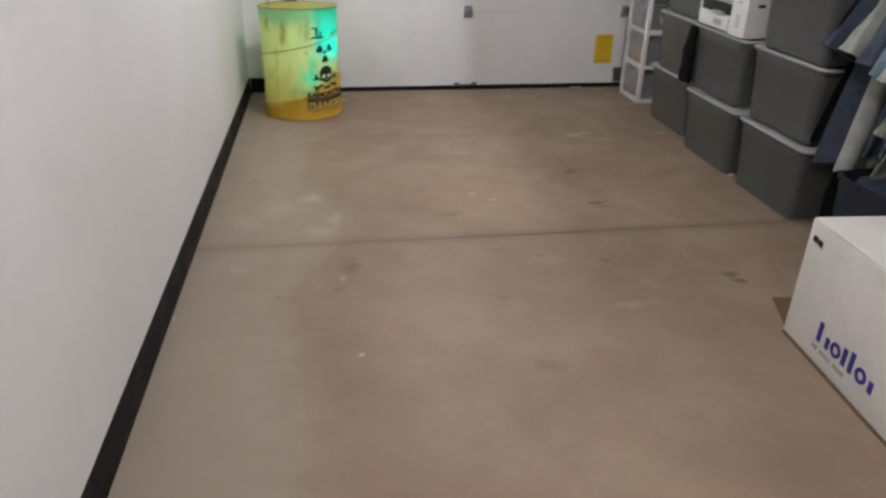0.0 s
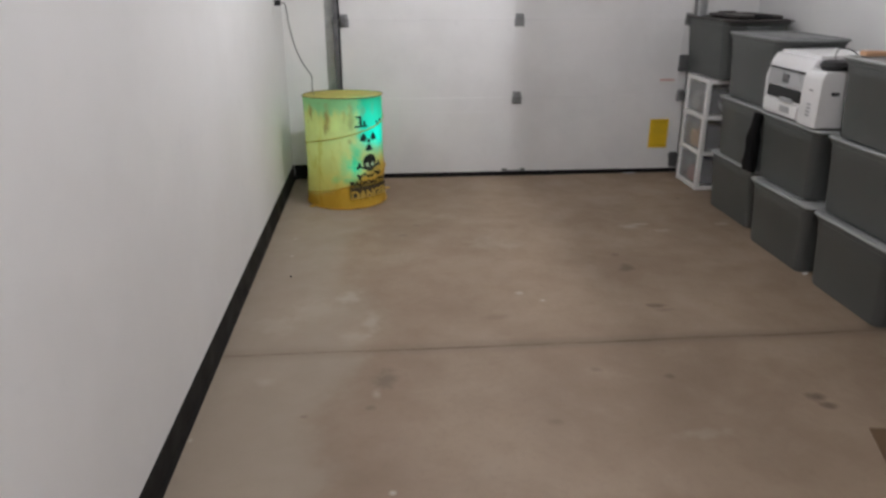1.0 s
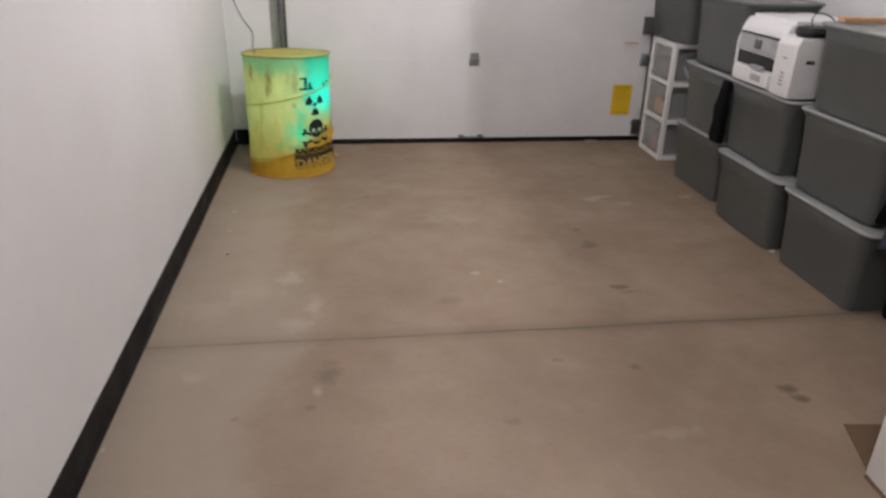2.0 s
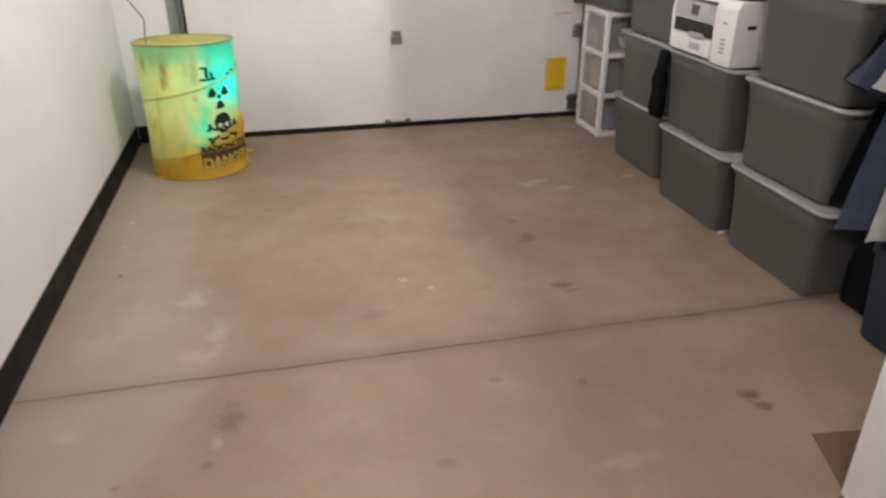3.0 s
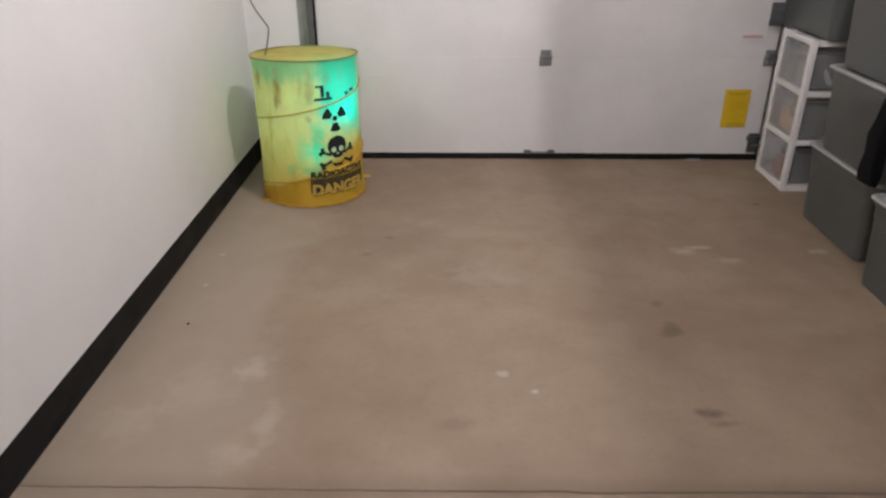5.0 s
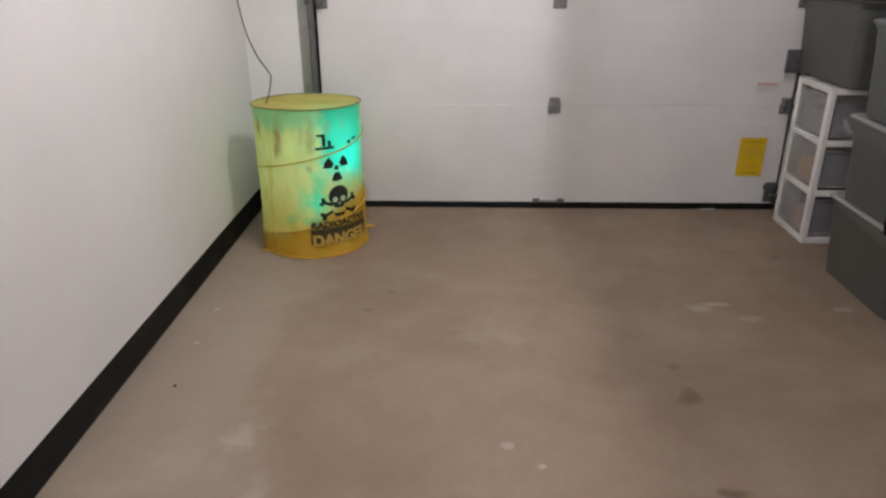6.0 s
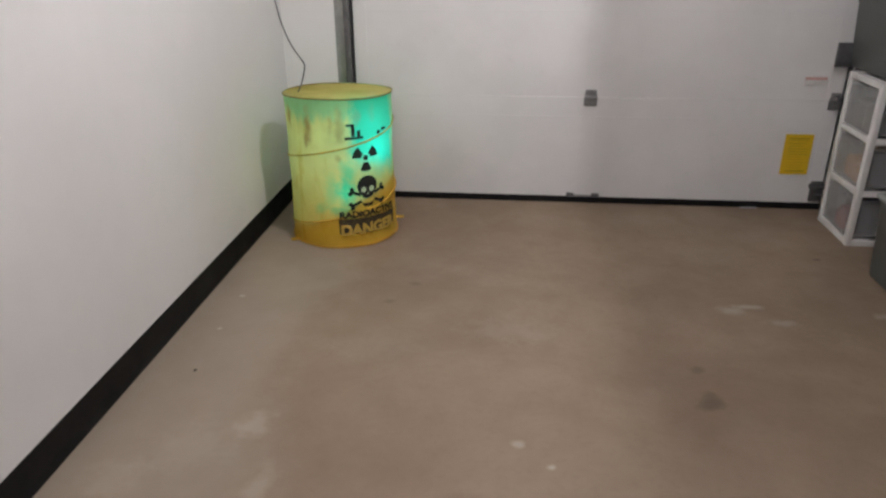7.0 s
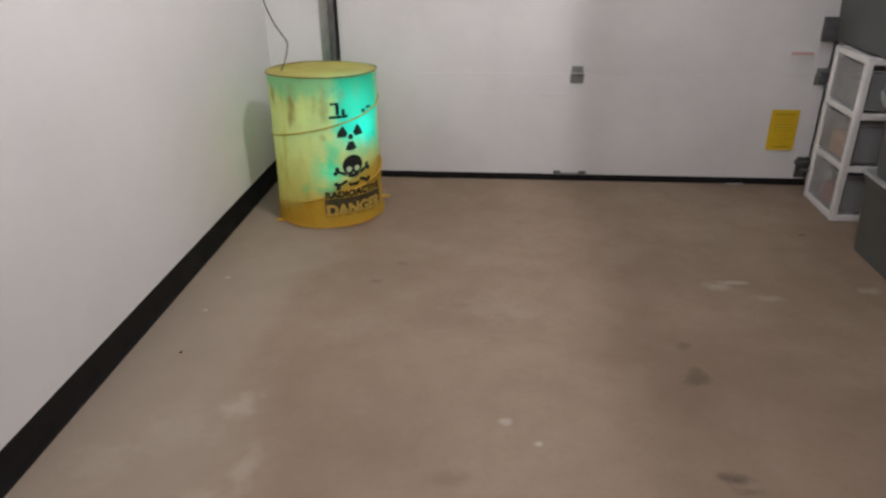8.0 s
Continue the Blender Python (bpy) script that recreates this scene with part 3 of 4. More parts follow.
def hamper():
    h = thing("hamper", HX, HY, 0, "yellow cloth pop-up hamper painted as a drum, lit green inside", "hamper")
    n = 96
    bm = bmesh.new()
    zs = [0.0 + HH * k / 46 for k in range(47)]
    loops = []
    for z in zs:
        lp = []
        for k in range(n):
            deg = 360 * k / n - 180
            near = min(abs(z - rib_z(deg + 360 * t)) for t in (-2, -1, 0, 1))
            sag = 0.0035 * min(1, near / 0.1) + 0.003 * math.sin(math.pi * z / HH)
            r = HR - sag + 0.0012 * noise.noise((math.cos(radians(deg)) * 3, math.sin(radians(deg)) * 3, z * 7)) + 0.006 * (1 - z / HH) ** 2
            lp.append((r * math.cos(radians(deg)), r * math.sin(radians(deg)), max(z * rim_z(radians(deg)) / HH, 0.002)))
        loops.append(lp)
    loft(bm, loops, cap=False)
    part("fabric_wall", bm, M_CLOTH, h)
    bm = bmesh.new()
    rings = []
    for q in (1.0, 0.85, 0.6, 0.3, 0.05):
        rings.append([(HR * q * math.cos(2 * math.pi * k / n), HR * q * math.sin(2 * math.pi * k / n), HH - 0.004 + (rim_z(2 * math.pi * k / n) - HH) * q - 0.010 * (1 - q * q) + 0.006 * noise.noise((q * 3 * math.cos(2 * math.pi * k / n), q * 3 * math.sin(2 * math.pi * k / n), 5)) * (1 - q)) for k in range(n)])
    loft(bm, rings, cap=False)
    bm.faces.new([v for v in bm.verts][-n:])
    part("fabric_top", bm, M_CLOTHTOP, h, "thin yellow cloth top")
    part("base", loft(bmesh.new(), [[(0.25 * math.cos(2 * math.pi * k / 48), 0.25 * math.sin(2 * math.pi * k / 48), z) for k in range(48)] for z in (0.0005, 0.004)]), M_LINER, h)
    for nm, z, r in (("top_hoop", HH - 0.003, HR + 0.001), ("bottom_hoop", 0.006, HR + 0.007)):
        pts = [(r * math.cos(2 * math.pi * k / 72), r * math.sin(2 * math.pi * k / 72), z + (0.002 * math.sin(6 * math.pi * k / 72 + 1) + rim_z(2 * math.pi * k / 72) - HH if z > 0.3 else 0.001)) for k in range(73)]
        part(nm, tube(bmesh.new(), pts, 0.0031 if z > 0.3 else 0.0038, 6), M_RIM if z > 0.3 else M_EDGE, h, "cloth-bound wire hoop")
    pts = []
    deg = -83 - 0.468 / 0.0009
    while rib_z(deg) < HH - 0.004:
        z = rib_z(deg)
        r = HR + 0.0005 + 0.006 * (1 - z / HH) ** 2
        pts.append((r * math.cos(radians(deg)), r * math.sin(radians(deg)), z))
        deg += 5
    part("spiral_rib", tube(bmesh.new(), pts, 0.0038, 6), M_EDGE, h, "yellow cloth-bound spiral wire")
    # thick folded cloth in the foot of the hamper, its upper edge slanting
    bm = bmesh.new()
    def edge(k):
        d = 360 * k / n - 180
        return 0.2 + 0.11 * math.sin(radians(d + 75)) + 0.012 * noise.noise((math.cos(radians(d)) * 4, math.sin(radians(d)) * 4, 0))
    def at(r, k, z):
        return (r * math.cos(radians(360 * k / n - 180)), r * math.sin(radians(360 * k / n - 180)), z)
    loft(bm, [[at(0.238, k, 0.006) for k in range(n)], [at(0.240, k, edge(k)) for k in range(n)], [at(0.15, k, edge(k) * 0.55 + 0.085) for k in range(n)], [at(0.03, k, 0.19) for k in range(n)]])
    part("folded_cloth", bm, M_LINER, h)
    lamp = part("lamp_puck", tube(bmesh.new(), [(0.12, -0.07, 0.40), (0.12, -0.07, 0.405), (0.12, -0.07, 0.42)], 0.03, 16), M_CREAM, h, "small plastic lamp")
    part("lamp_wire", tube(bmesh.new(), smooth_path([(0.12, -0.07, 0.41), (0.0, 0.0, 0.5), (-0.15, 0.03, 0.6), (-0.203, 0.05, 0.684)]), 0.003, 6), M_BLACK, h)
    R1, R2 = HR + 0.0042, HR + 0.0058
    # dark plate with pale letters, and a line of black letters over it
    bm = bmesh.new()
    loft(bm, [[(-0.150 + 0.3 * k / 30, y + 0.02, 0) for y in (-0.056, 0.0165)] for k in range(31)], cap=False, closed=False)
    plate = part("letter_plate", wrapped(bm, -48.5, 0.111, R1 + 0.005), M_PLATE, h, "black stencilled plate")
    part("plate_letters", wrapped(letters("DANGER", 0.286, 0.058, 0.05), -48.5, 0.0925, R2 + 0.005), M_LETTER, plate)
    part("stencil_letters", wrapped(letters("RADIOACTIVE", 0.292, 0.033, 0.045), -48.5, 0.168, R1 + 0.005), M_INK, h, "black stencilled letters")
    # trefoil
    tre = bmesh.new()
    disc(tre, 0, 0, 0, 0.0125)
    for c in (90 + 60, 90 - 60, 270):
        vs = []
        for k in range(9):
            a = radians(c - 27 + 54 * k / 8)
            vs.append((0.063 * math.cos(a), 0.063 * math.sin(a), 0))
        for k in range(9):
            a = radians(c + 27 - 54 * k / 8)
            vs.append((0.022 * math.cos(a), 0.022 * math.sin(a), 0))
        tre.faces.new([tre.verts.new(v) for v in vs])
    part("trefoil_symbol", wrapped(tre, -51, 0.432, R1), M_INK, h, "black painted radiation trefoil")
    # skull over crossed bones
    sk = bmesh.new()
    top = [(0.050 * math.cos(radians(a)), 0.006 + 0.049 * math.sin(radians(a)), 0) for a in range(-30, 211, 12)]
    jaw = [(-0.030, -0.030, 0), (-0.027, -0.045, 0), (-0.012, -0.052, 0), (0.012, -0.052, 0), (0.027, -0.045, 0), (0.030, -0.030, 0)]
    sk.faces.new([sk.verts.new(v) for v in top + jaw])
    skull = part("skull_symbol", wrapped(sk, -50.5, 0.292, R1), M_INK, h, "black painted skull symbol")
    eyes = bmesh.new()
    disc(eyes, -0.020, -0.010, 0, 0.0135)
    disc(eyes, 0.020, -0.010, 0, 0.0135)
    eyes.faces.new([eyes.verts.new(v) for v in ((-0.006, -0.034, 0), (0.006, -0.034, 0), (0, -0.022, 0))])
    part("eye_spots", wrapped(eyes, -50.5, 0.292, R2), M_EYE, skull)
    for s in (-1, 1):
        for e in (-1, 1):
            vs = [(0.036, -0.007), (0.076, -0.007), (0.080, -0.019), (0.092, -0.021), (0.098, -0.011), (0.091, 0.0), (0.098, 0.011), (0.092, 0.021), (0.080, 0.019), (0.076, 0.007), (0.036, 0.007)]
            a = radians(s * 24)
            bm = bmesh.new()
            bm.faces.new([bm.verts.new((e * x * math.cos(a) - y * math.sin(a), e * x * math.sin(a) + y * math.cos(a), 0)) for x, y in vs])
            part("bone", wrapped(bm, -50.5, 0.243, R1 + 0.0004 * (s + 1)), M_INK, h, "black painted bone")
    bm = bmesh.new()
    bm.faces.new([bm.verts.new((x, y, 0)) for x, y in ((-0.032, -0.002), (-0.020, -0.022), (0.020, -0.022), (0.032, -0.002), (0.014, -0.008), (-0.014, -0.008))])
    part("jaw_mark", wrapped(bm, -50.5, 0.222, R1), M_INK, h)
    # worn upper stencil: bars
    for x, y, w, t in ((0.004, -0.032, 0.086, 0.012), (0.0, 0.0, 0.016, 0.046), (-0.012, 0.027, 0.038, 0.010), (0.026, -0.012, 0.016, 0.026), (0.13, -0.022, 0.02, 0.016), (0.165, -0.012, 0.03, 0.012)):
        bm = bmesh.new()
        bm.faces.new([bm.verts.new((x + dx * w / 2, y + dy * t / 2, 0)) for dx, dy in ((-1, -1), (1, -1), (1, 1), (-1, 1))])
        part("worn_mark", wrapped(bm, -63, 0.560, R1 - 0.001), M_INK, h, "worn black stencil mark")
    for deg, z in ((-142, 0.004), (12, 0.05)):
        bm = B(-0.012, 0.035, -0.014, 0.014, -0.003, 0.003, bevel=0.002)
        for v in bm.verts:
            x, y, zz = v.co
            a = radians(deg)
            v.co = ((HR + 0.004 + x) * math.cos(a) - y * math.sin(a), (HR + 0.004 + x) * math.sin(a) + y * math.cos(a), z + zz + 0.002)
        part("strap_tab", bm, M_EDGE, h, "short yellow strap end")


hamper()


def wall_outlet():
    o = thing("wall_outlet", -0.012, 4.86, 1.215, "white wall outlet with a black plug in it", "outlet")
    part("cover_plate", B(0, 0.006, -0.036, 0.036, -0.058, 0.058, bevel=0.002), M_CREAM, o)
    for dz in (-0.02, 0.02):
        part("socket", B(0.005, 0.009, -0.017, 0.017, dz - 0.014, dz + 0.014, bevel=0.003), M_CREAM, o)
    part("plug", B(0.008, 0.046, -0.018, 0.018, 0.004, 0.040, bevel=0.005), M_BLACK, o, "black plug")


wall_outlet()
cord = smooth_path([(0.03, 4.86, 1.237), (0.058, 4.875, 1.225), (0.066, 4.89, 1.15), (0.075, 4.885, 1.08), (0.100, 4.872, 0.975), (0.135, 4.867, 0.885), (0.17, 4.868, 0.825), (0.194, 4.868, 0.79), (0.199, 4.86, 0.765), (0.200, 4.81, 0.718), (0.213, 4.72, 0.700), (0.226, 4.645, 0.695)])
tagged(part("power_cord", tube(bmesh.new(), cord, 0.0032, 6), plain("grey_cord", (0.055, 0.055, 0.055), 0.6)), "thin dark grey cord hanging from the outlet into the hamper", "cord")


# ---- storage bins ----
def storage_bin(x, y, z):
    """Lidded tote: long side along y, 0.60 x 0.42 x 0.362 m; origin at the middle of its foot."""
    b = thing("storage_bin", x, y, z, "dark grey plastic storage bin with a grey lid, stacked", "storage bin", "stacked storage bins")
    H = 0.335
    bm = bmesh.new()
    levels = [(0.0, 0.172, 0.240, 0.030), (0.004, 0.178, 0.247, 0.034), (0.02, 0.181, 0.251, 0.036), (H - 0.06, 0.196, 0.262, 0.042), (H - 0.055, 0.199, 0.266, 0.044), (H - 0.015, 0.200, 0.268, 0.044), (H - 0.012, 0.203, 0.274, 0.046), (H, 0.203, 0.285, 0.046), (H + 0.008, 0.203, 0.289, 0.046)]
    loops = []
    for zz, hx, hy, r in levels:
        loops.append([(px - 0.004 * math.cos(py / hy * math.pi / 2) * (0.02 < zz < H - 0.03), py, zz) for px, py in ring(hx, hy, r)])
    loft(bm, loops)
    part("body", bm, M_BIN, b)
    bm = bmesh.new()
    levels = [(H + 0.007, 0.206, 0.294, 0.050), (H + 0.009, 0.2105, 0.2985, 0.052), (H + 0.014, 0.212, 0.300, 0.052), (H + 0.018, 0.2095, 0.2975, 0.050), (H + 0.021, 0.203, 0.291, 0.046), (H + 0.021, 0.192, 0.279, 0.040), (H + 0.014, 0.186, 0.272, 0.038), (H + 0.014, 0.10, 0.18, 0.03), (H + 0.019, 0.095, 0.175, 0.03), (H + 0.019, 0.05, 0.1, 0.02)]
    loft(bm, [[(px, py, zz) for px, py in ring(hx, hy, r, 8)] for zz, hx, hy, r in levels])
    part("lid", bm, M_LID, b, "grey plastic snap-on lid")
    for s in (-1, 1):
        bm = bmesh.new()
        box(bm, -0.07, 0.07, s * 0.272 - 0.012, s * 0.272 + 0.012, H - 0.055, H - 0.018, bevel=0.006)
        part("handle", bm, M_BIN, b)
    return b


first = storage_bin(2.895, 2.868, 0.0)
STEP = 0.356
for x, y, z, turn in ((2.918, 2.912, STEP, 0.8), (2.912, 2.905, 2 * STEP, -0.6), (2.892, 3.478, 0.0, 0.5), (2.918, 3.545, STEP, -1.0), (2.952, 4.135, 0.0, 0.6), (2.934, 4.085, STEP, -0.7), (2.945, 4.085, 2 * STEP, 0.5), (3.045, 4.908, 0.758, 0.4)):
    if z == 2 * STEP and y > 4:
        top_bin = last = copy_thing(first, pose(x, y, z, 0, 0, turn))
    else:
        last = copy_thing(first, pose(x, y, z, 0, 0, turn))
last.scale = (1.1, 1.1, 1.06)


def recolour(ob, name, material, label):
    for ch in ob.children:
        if ch.name.split(".")[0] == name:
            ch.material_slots[0].link = "OBJECT"
            ch.material_slots[0].material = material
            ch["label"] = label


recolour(last, "lid", M_BROWNLID, "brown-black plastic lid")
recolour(top_bin, "lid", M_DIMLID, "mid-grey plastic snap-on lid")
top_bin.scale = (1, 1, 1.05)
last["label"] = "dark grey lidded storage bin standing on the white drawer cart"
spare = thing("spare_lid", 3.07, 4.87, 0.758 + 0.356 * 1.06 + 0.001, "brown-black plastic lid lying loose on the top bin", "lid", turn=3)
bm = bmesh.new()
loft(bm, [[(px, py, z) for px, py in ring(hx, hy, 0.03)] for z, hx, hy in ((0.0, 0.15, 0.21), (0.012, 0.156, 0.217), (0.022, 0.150, 0.211), (0.022, 0.135, 0.196), (0.016, 0.13, 0.19))])
part("panel", bm, M_BROWNLID, spare)
for s in (-1, 1):
    part("clip", B(-0.06, 0.06, s * 0.224 - 0.012, s * 0.224 + 0.012, -0.006 + 0.008, 0.03, bevel=0.004), M_BLACK, spare)


# ---- drawer cart ----
def drawer_cart():
    W, D, H = 0.350, 0.40, 0.755
    c = thing("drawer_cart", 2.796, 4.850, 0, "white plastic three-drawer cart with cloudy drawers", "drawer cart")
    for x in (0.012, D - 0.012):
        for y in (-W / 2 + 0.018, W / 2 - 0.018):
            part("post", B(x - 0.012, x + 0.016, y - 0.017, y + 0.017, 0.0, H, bevel=0.006), M_CREAM, c)
    levels = (0.0, 0.243, 0.487, 0.727)
    for z in levels:
        bm = bmesh.new()
        box(bm, 0.003, 0.025, -W / 2 + 0.03, W / 2 - 0.03, z, z + 0.028, bevel=0.004)
        box(bm, 0.02, D - 0.02, -W / 2 + 0.004, -W / 2 + 0.02, z, z + 0.028, bevel=0.003)
        box(bm, 0.02, D - 0.02, W / 2 - 0.02, W / 2 - 0.004, z, z + 0.028, bevel=0.003)
        if z in (levels[0], levels[-1]):
            box(bm, 0.012, D - 0.012, -W / 2 + 0.012, W / 2 - 0.012, z + 0.008, z + 0.02, bevel=0.002)
        part("shelf_frame", bm, M_CREAM, c)
    fills = (((0.36, 0.12, 0.09), (0.07, 0.07, 0.10)), ((0.56, 0.30, 0.11), (0.42, 0.36, 0.28)), ((0.22, 0.21, 0.19), (0.50, 0.50, 0.50)))
    rnd = random.Random(7)
    for k in range(3):
        z0, z1 = levels[k] + 0.036, levels[k + 1] - 0.008
        dr = new("drawer")
        dr.parent = c
        bm = bmesh.new()
        y0, y1 = -W / 2 + 0.038, W / 2 - 0.038
        box(bm, 0.006, 0.010, y0, y1, z0, z1, bevel=0.0015)
        box(bm, 0.010, D - 0.03, y0, y0 + 0.003, z0, z1 - 0.02)
        box(bm, 0.010, D - 0.03, y1 - 0.003, y1, z0, z1 - 0.02)
        box(bm, 0.010, D - 0.03, y0 + 0.003, y1 - 0.003, z0, z0 + 0.003)
        part("drawer_box", bm, M_MILKY, dr, "cloudy see-through drawer")
        part("pull_lip", B(-0.008, 0.008, -0.05, 0.05, z1 - 0.022, z1 - 0.012, bevel=0.003), M_MILKY, dr)
        # dark block added to paint the shade inside the drawer's south side
        part("contents", crumple(B(0.05, D - 0.05, y0 + 0.006, y0 + 0.04, z0 + 0.004, z1 - 0.035, bevel=0.01), 0.006, 20, k), (M_DEEPNAVY, M_BLACK, M_BLACKCLOTH)[k], dr, "dark filler standing for the drawer's shaded inside")
        for j, col in enumerate(fills[k]):
            bm = bmesh.new()
            for i in range(5):
                yc, xc = rnd.uniform(y0 + 0.05, y1 - 0.05), rnd.uniform(0.05, 0.09) + 0.06 * j
                hh = rnd.uniform(0.08, 0.13 + 0.04 * j)
                box(bm, xc - 0.035, xc + 0.04, yc - 0.045, yc + 0.045, z0 + 0.004, z0 + hh, bevel=0.012)
            part("contents", crumple(bm, 0.012, 22, k + j), plain("drawer_contents", col, 0.7), dr, "small things inside the drawer")
    return c


drawer_cart()


# ---- printer ----
def printer():
    p = thing("printer", 2.705, 3.559, 2 * STEP + 0.001, "white inkjet printer standing on a storage bin lid", "printer")
    W, D, H = 0.542, 0.38, 0.312
    bm = bmesh.new()
    y0, y1 = -W / 2, W / 2
    # body profile in x (depth) and z, swept along the width
    def sweep(a, b, prof, r=0.008):
        q = bmesh.new()
        loft(q, [[(x, y, z) for x, z in prof] for y in (a, b)])
        bmesh.ops.bevel(q, geom=[e for e in q.edges], offset=r, segments=2, affect="EDGES", profile=0.6)
        return q
    part("body", sweep(y0 + 0.16, y1, [(0.018, 0.004), (0.012, 0.185), (0.03, 0.265), (0.055, H - 0.004), (D, H - 0.004), (D, 0.004)], 0.010), M_PRINTER, p)
    part("ink_column", sweep(y0, y0 + 0.158, [(-0.006, 0.004), (-0.006, 0.235), (0.012, 0.268), (D, 0.268), (D, 0.004)], 0.010), M_PRINTER, p)
    part("scanner_cover", sweep(y0 + 0.165, y1 - 0.012, [(0.07, H - 0.022), (0.075, H + 0.012), (D - 0.01, H + 0.016), (D - 0.01, H - 0.022)], 0.006), M_PRINTER, p)
    panel = part("control_panel", sweep(y0 + 0.175, y1 - 0.035, [(0.004, 0.155), (0.012, 0.235), (0.04, 0.235), (0.04, 0.155)], 0.003), M_LIGHTGREY, p, "light grey control panel")
    part("display", B(0.0025, 0.012, 0.035, 0.09, 0.175, 0.218, bevel=0.002), M_DARKSTEEL, panel)
    part("panel_edge", B(0.006, 0.03, y0 + 0.175, y1 - 0.035, 0.237, 0.243, bevel=0.002), M_BLACK, panel)
    part("output_slot", B(0.0075, 0.05, y0 + 0.185, y1 - 0.045, 0.092, 0.150, bevel=0.003), M_BLACK, p, "black paper output slot")
    tray = part("paper_tray", sweep(y0 + 0.185, y1 - 0.045, [(0.002, 0.012), (0.002, 0.078), (0.03, 0.086), (0.05, 0.086), (0.05, 0.012)], 0.004), M_PRINTER, p)
    part("paper_stop", B(-0.010, 0.02, -0.03, 0.075, 0.086, 0.104, bevel=0.005), M_LIGHTGREY, tray)
    part("tray_grip", B(-0.001, 0.01, -0.02, 0.07, 0.03, 0.062, bevel=0.004), M_LIGHTGREY, tray)
    # black block stands in for the dark gap under the printer
    part("base_gap_shade", B(0.03, D - 0.02, y0 + 0.02, y1 - 0.02, 0.0, 0.008), M_BLACK, p)
    for z, h in ((0.172, 0.008), (0.105, 0.009), (0.088, 0.009), (0.071, 0.009), (0.054, 0.009)):
        part("print_bar", B(-0.0078, -0.004, y0 + 0.06, y0 + 0.09, z, z + h), M_GREYINK, p)
    part("side_port", B(0.05, 0.09, y0 - 0.002, y0 + 0.01, 0.158, 0.174, bevel=0.002), M_BLACK, p, "black side port")
    return p


printer()
# black padded strap thing lying on the printer
ph = thing("headset", 2.835, 3.352, 2 * STEP + 0.280, "black padded headset with a thin wire, lying on the printer", "headset", turn=90)
bm = bmesh.new()
loft(bm, [[(px, py, z) for px, py in ring(hx, hy, r)] for z, hx, hy, r in ((-0.01, 0.05, 0.10, 0.048), (0.012, 0.062, 0.115, 0.06), (0.03, 0.055, 0.105, 0.05), (0.036, 0.04, 0.085, 0.038))])
part("pad", bm, M_BLACK, ph)
part("wire_loop", tube(bmesh.new(), smooth_path([(-0.02, 0.06, 0.034), (0.0, 0.055, 0.06), (0.03, 0.02, 0.085), (0.04, -0.04, 0.08), (0.03, -0.09, 0.045), (0.02, -0.10, 0.03)]), 0.0025, 6), M_BLACK, ph)

# things on the nearest stack
ob = thing("wooden_bar", 2.90, 3.13, 3 * STEP + 0.001, "pale orange wooden bar lying on a bin lid", "wooden bar", turn=82)
part("bar", B(-0.03, 0.03, -0.13, 0.13, 0, 0.022, bevel=0.006), M_ORANGE, ob)
ob = thing("black_tool", 3.0, 2.86, 3 * STEP + 0.001, "flat black handled tool lying on a bin lid", "tool", turn=-10)
part("blade", B(-0.03, 0.03, 0.0, 0.14, 0, 0.022, bevel=0.005), M_BLACK, ob)
part("grip", B(-0.012, 0.012, -0.16, 0.004, 0.002, 0.018, bevel=0.005), M_BLACK, ob)


# ---- cloth things ----
def sleeve(a, b, ra, rb, seed, flat=0.6):
    a, b = Vector(a), Vector(b)
    d = (b - a).normalized()
    u = d.cross(Vector((0, 1, 0))).normalized()
    w = d.cross(u)
    loops = []
    for k in range(15):
        t = k / 14
        c = a.lerp(b, t) + Vector((0, 0, -0.03 * math.sin(math.pi * t)))
        r = ra + (rb - ra) * t
        lp = []
        for j in range(24):
            q = 2 * math.pi * j / 24
            rr = r * (1 + 0.12 * math.sin(5 * q + seed + t * 7) + 0.10 * noise.noise((math.cos(q) * 1.5 + seed, math.sin(q) * 1.5, t * 6)))
            lp.append(c + u * math.cos(q) * rr + w * math.sin(q) * rr * flat)
        loops.append(lp)
    bm = loft(bmesh.new(), loops, cap=False)
    return bm


def torso(x0, x1, y, ztop, zbot, thick, seed):
    """Hanging body of a garment across x, folded along its hem."""
    loops = []
    for k in range(22):
        t = k / 21
        z = ztop + (zbot - ztop) * t
        shoulder = 0.22 + 0.36 * min(1, t / 0.2) + 0.42 * max(0, (t - 0.42) / 0.58)
        cx, hw = (x0 + x1) / 2, (x1 - x0) / 2 * shoulder
        lp = []
        for j in range(48):
            q = 2 * math.pi * j / 48
            fold = (0.016 + 0.014 * t) * math.sin(7 * math.cos(q) + seed + 2 * t) * (0.3 + t)
            lp.append((cx + hw * math.cos(q) * (1 + 0.05 * math.sin(3 * t + seed)), y + thick * (0.35 + 0.65 * t) * math.sin(q) + fold, z + 0.01 * math.sin(5 * q + seed) * t))
        loops.append(lp)
    return loft(bmesh.new(), loops, cap=False)


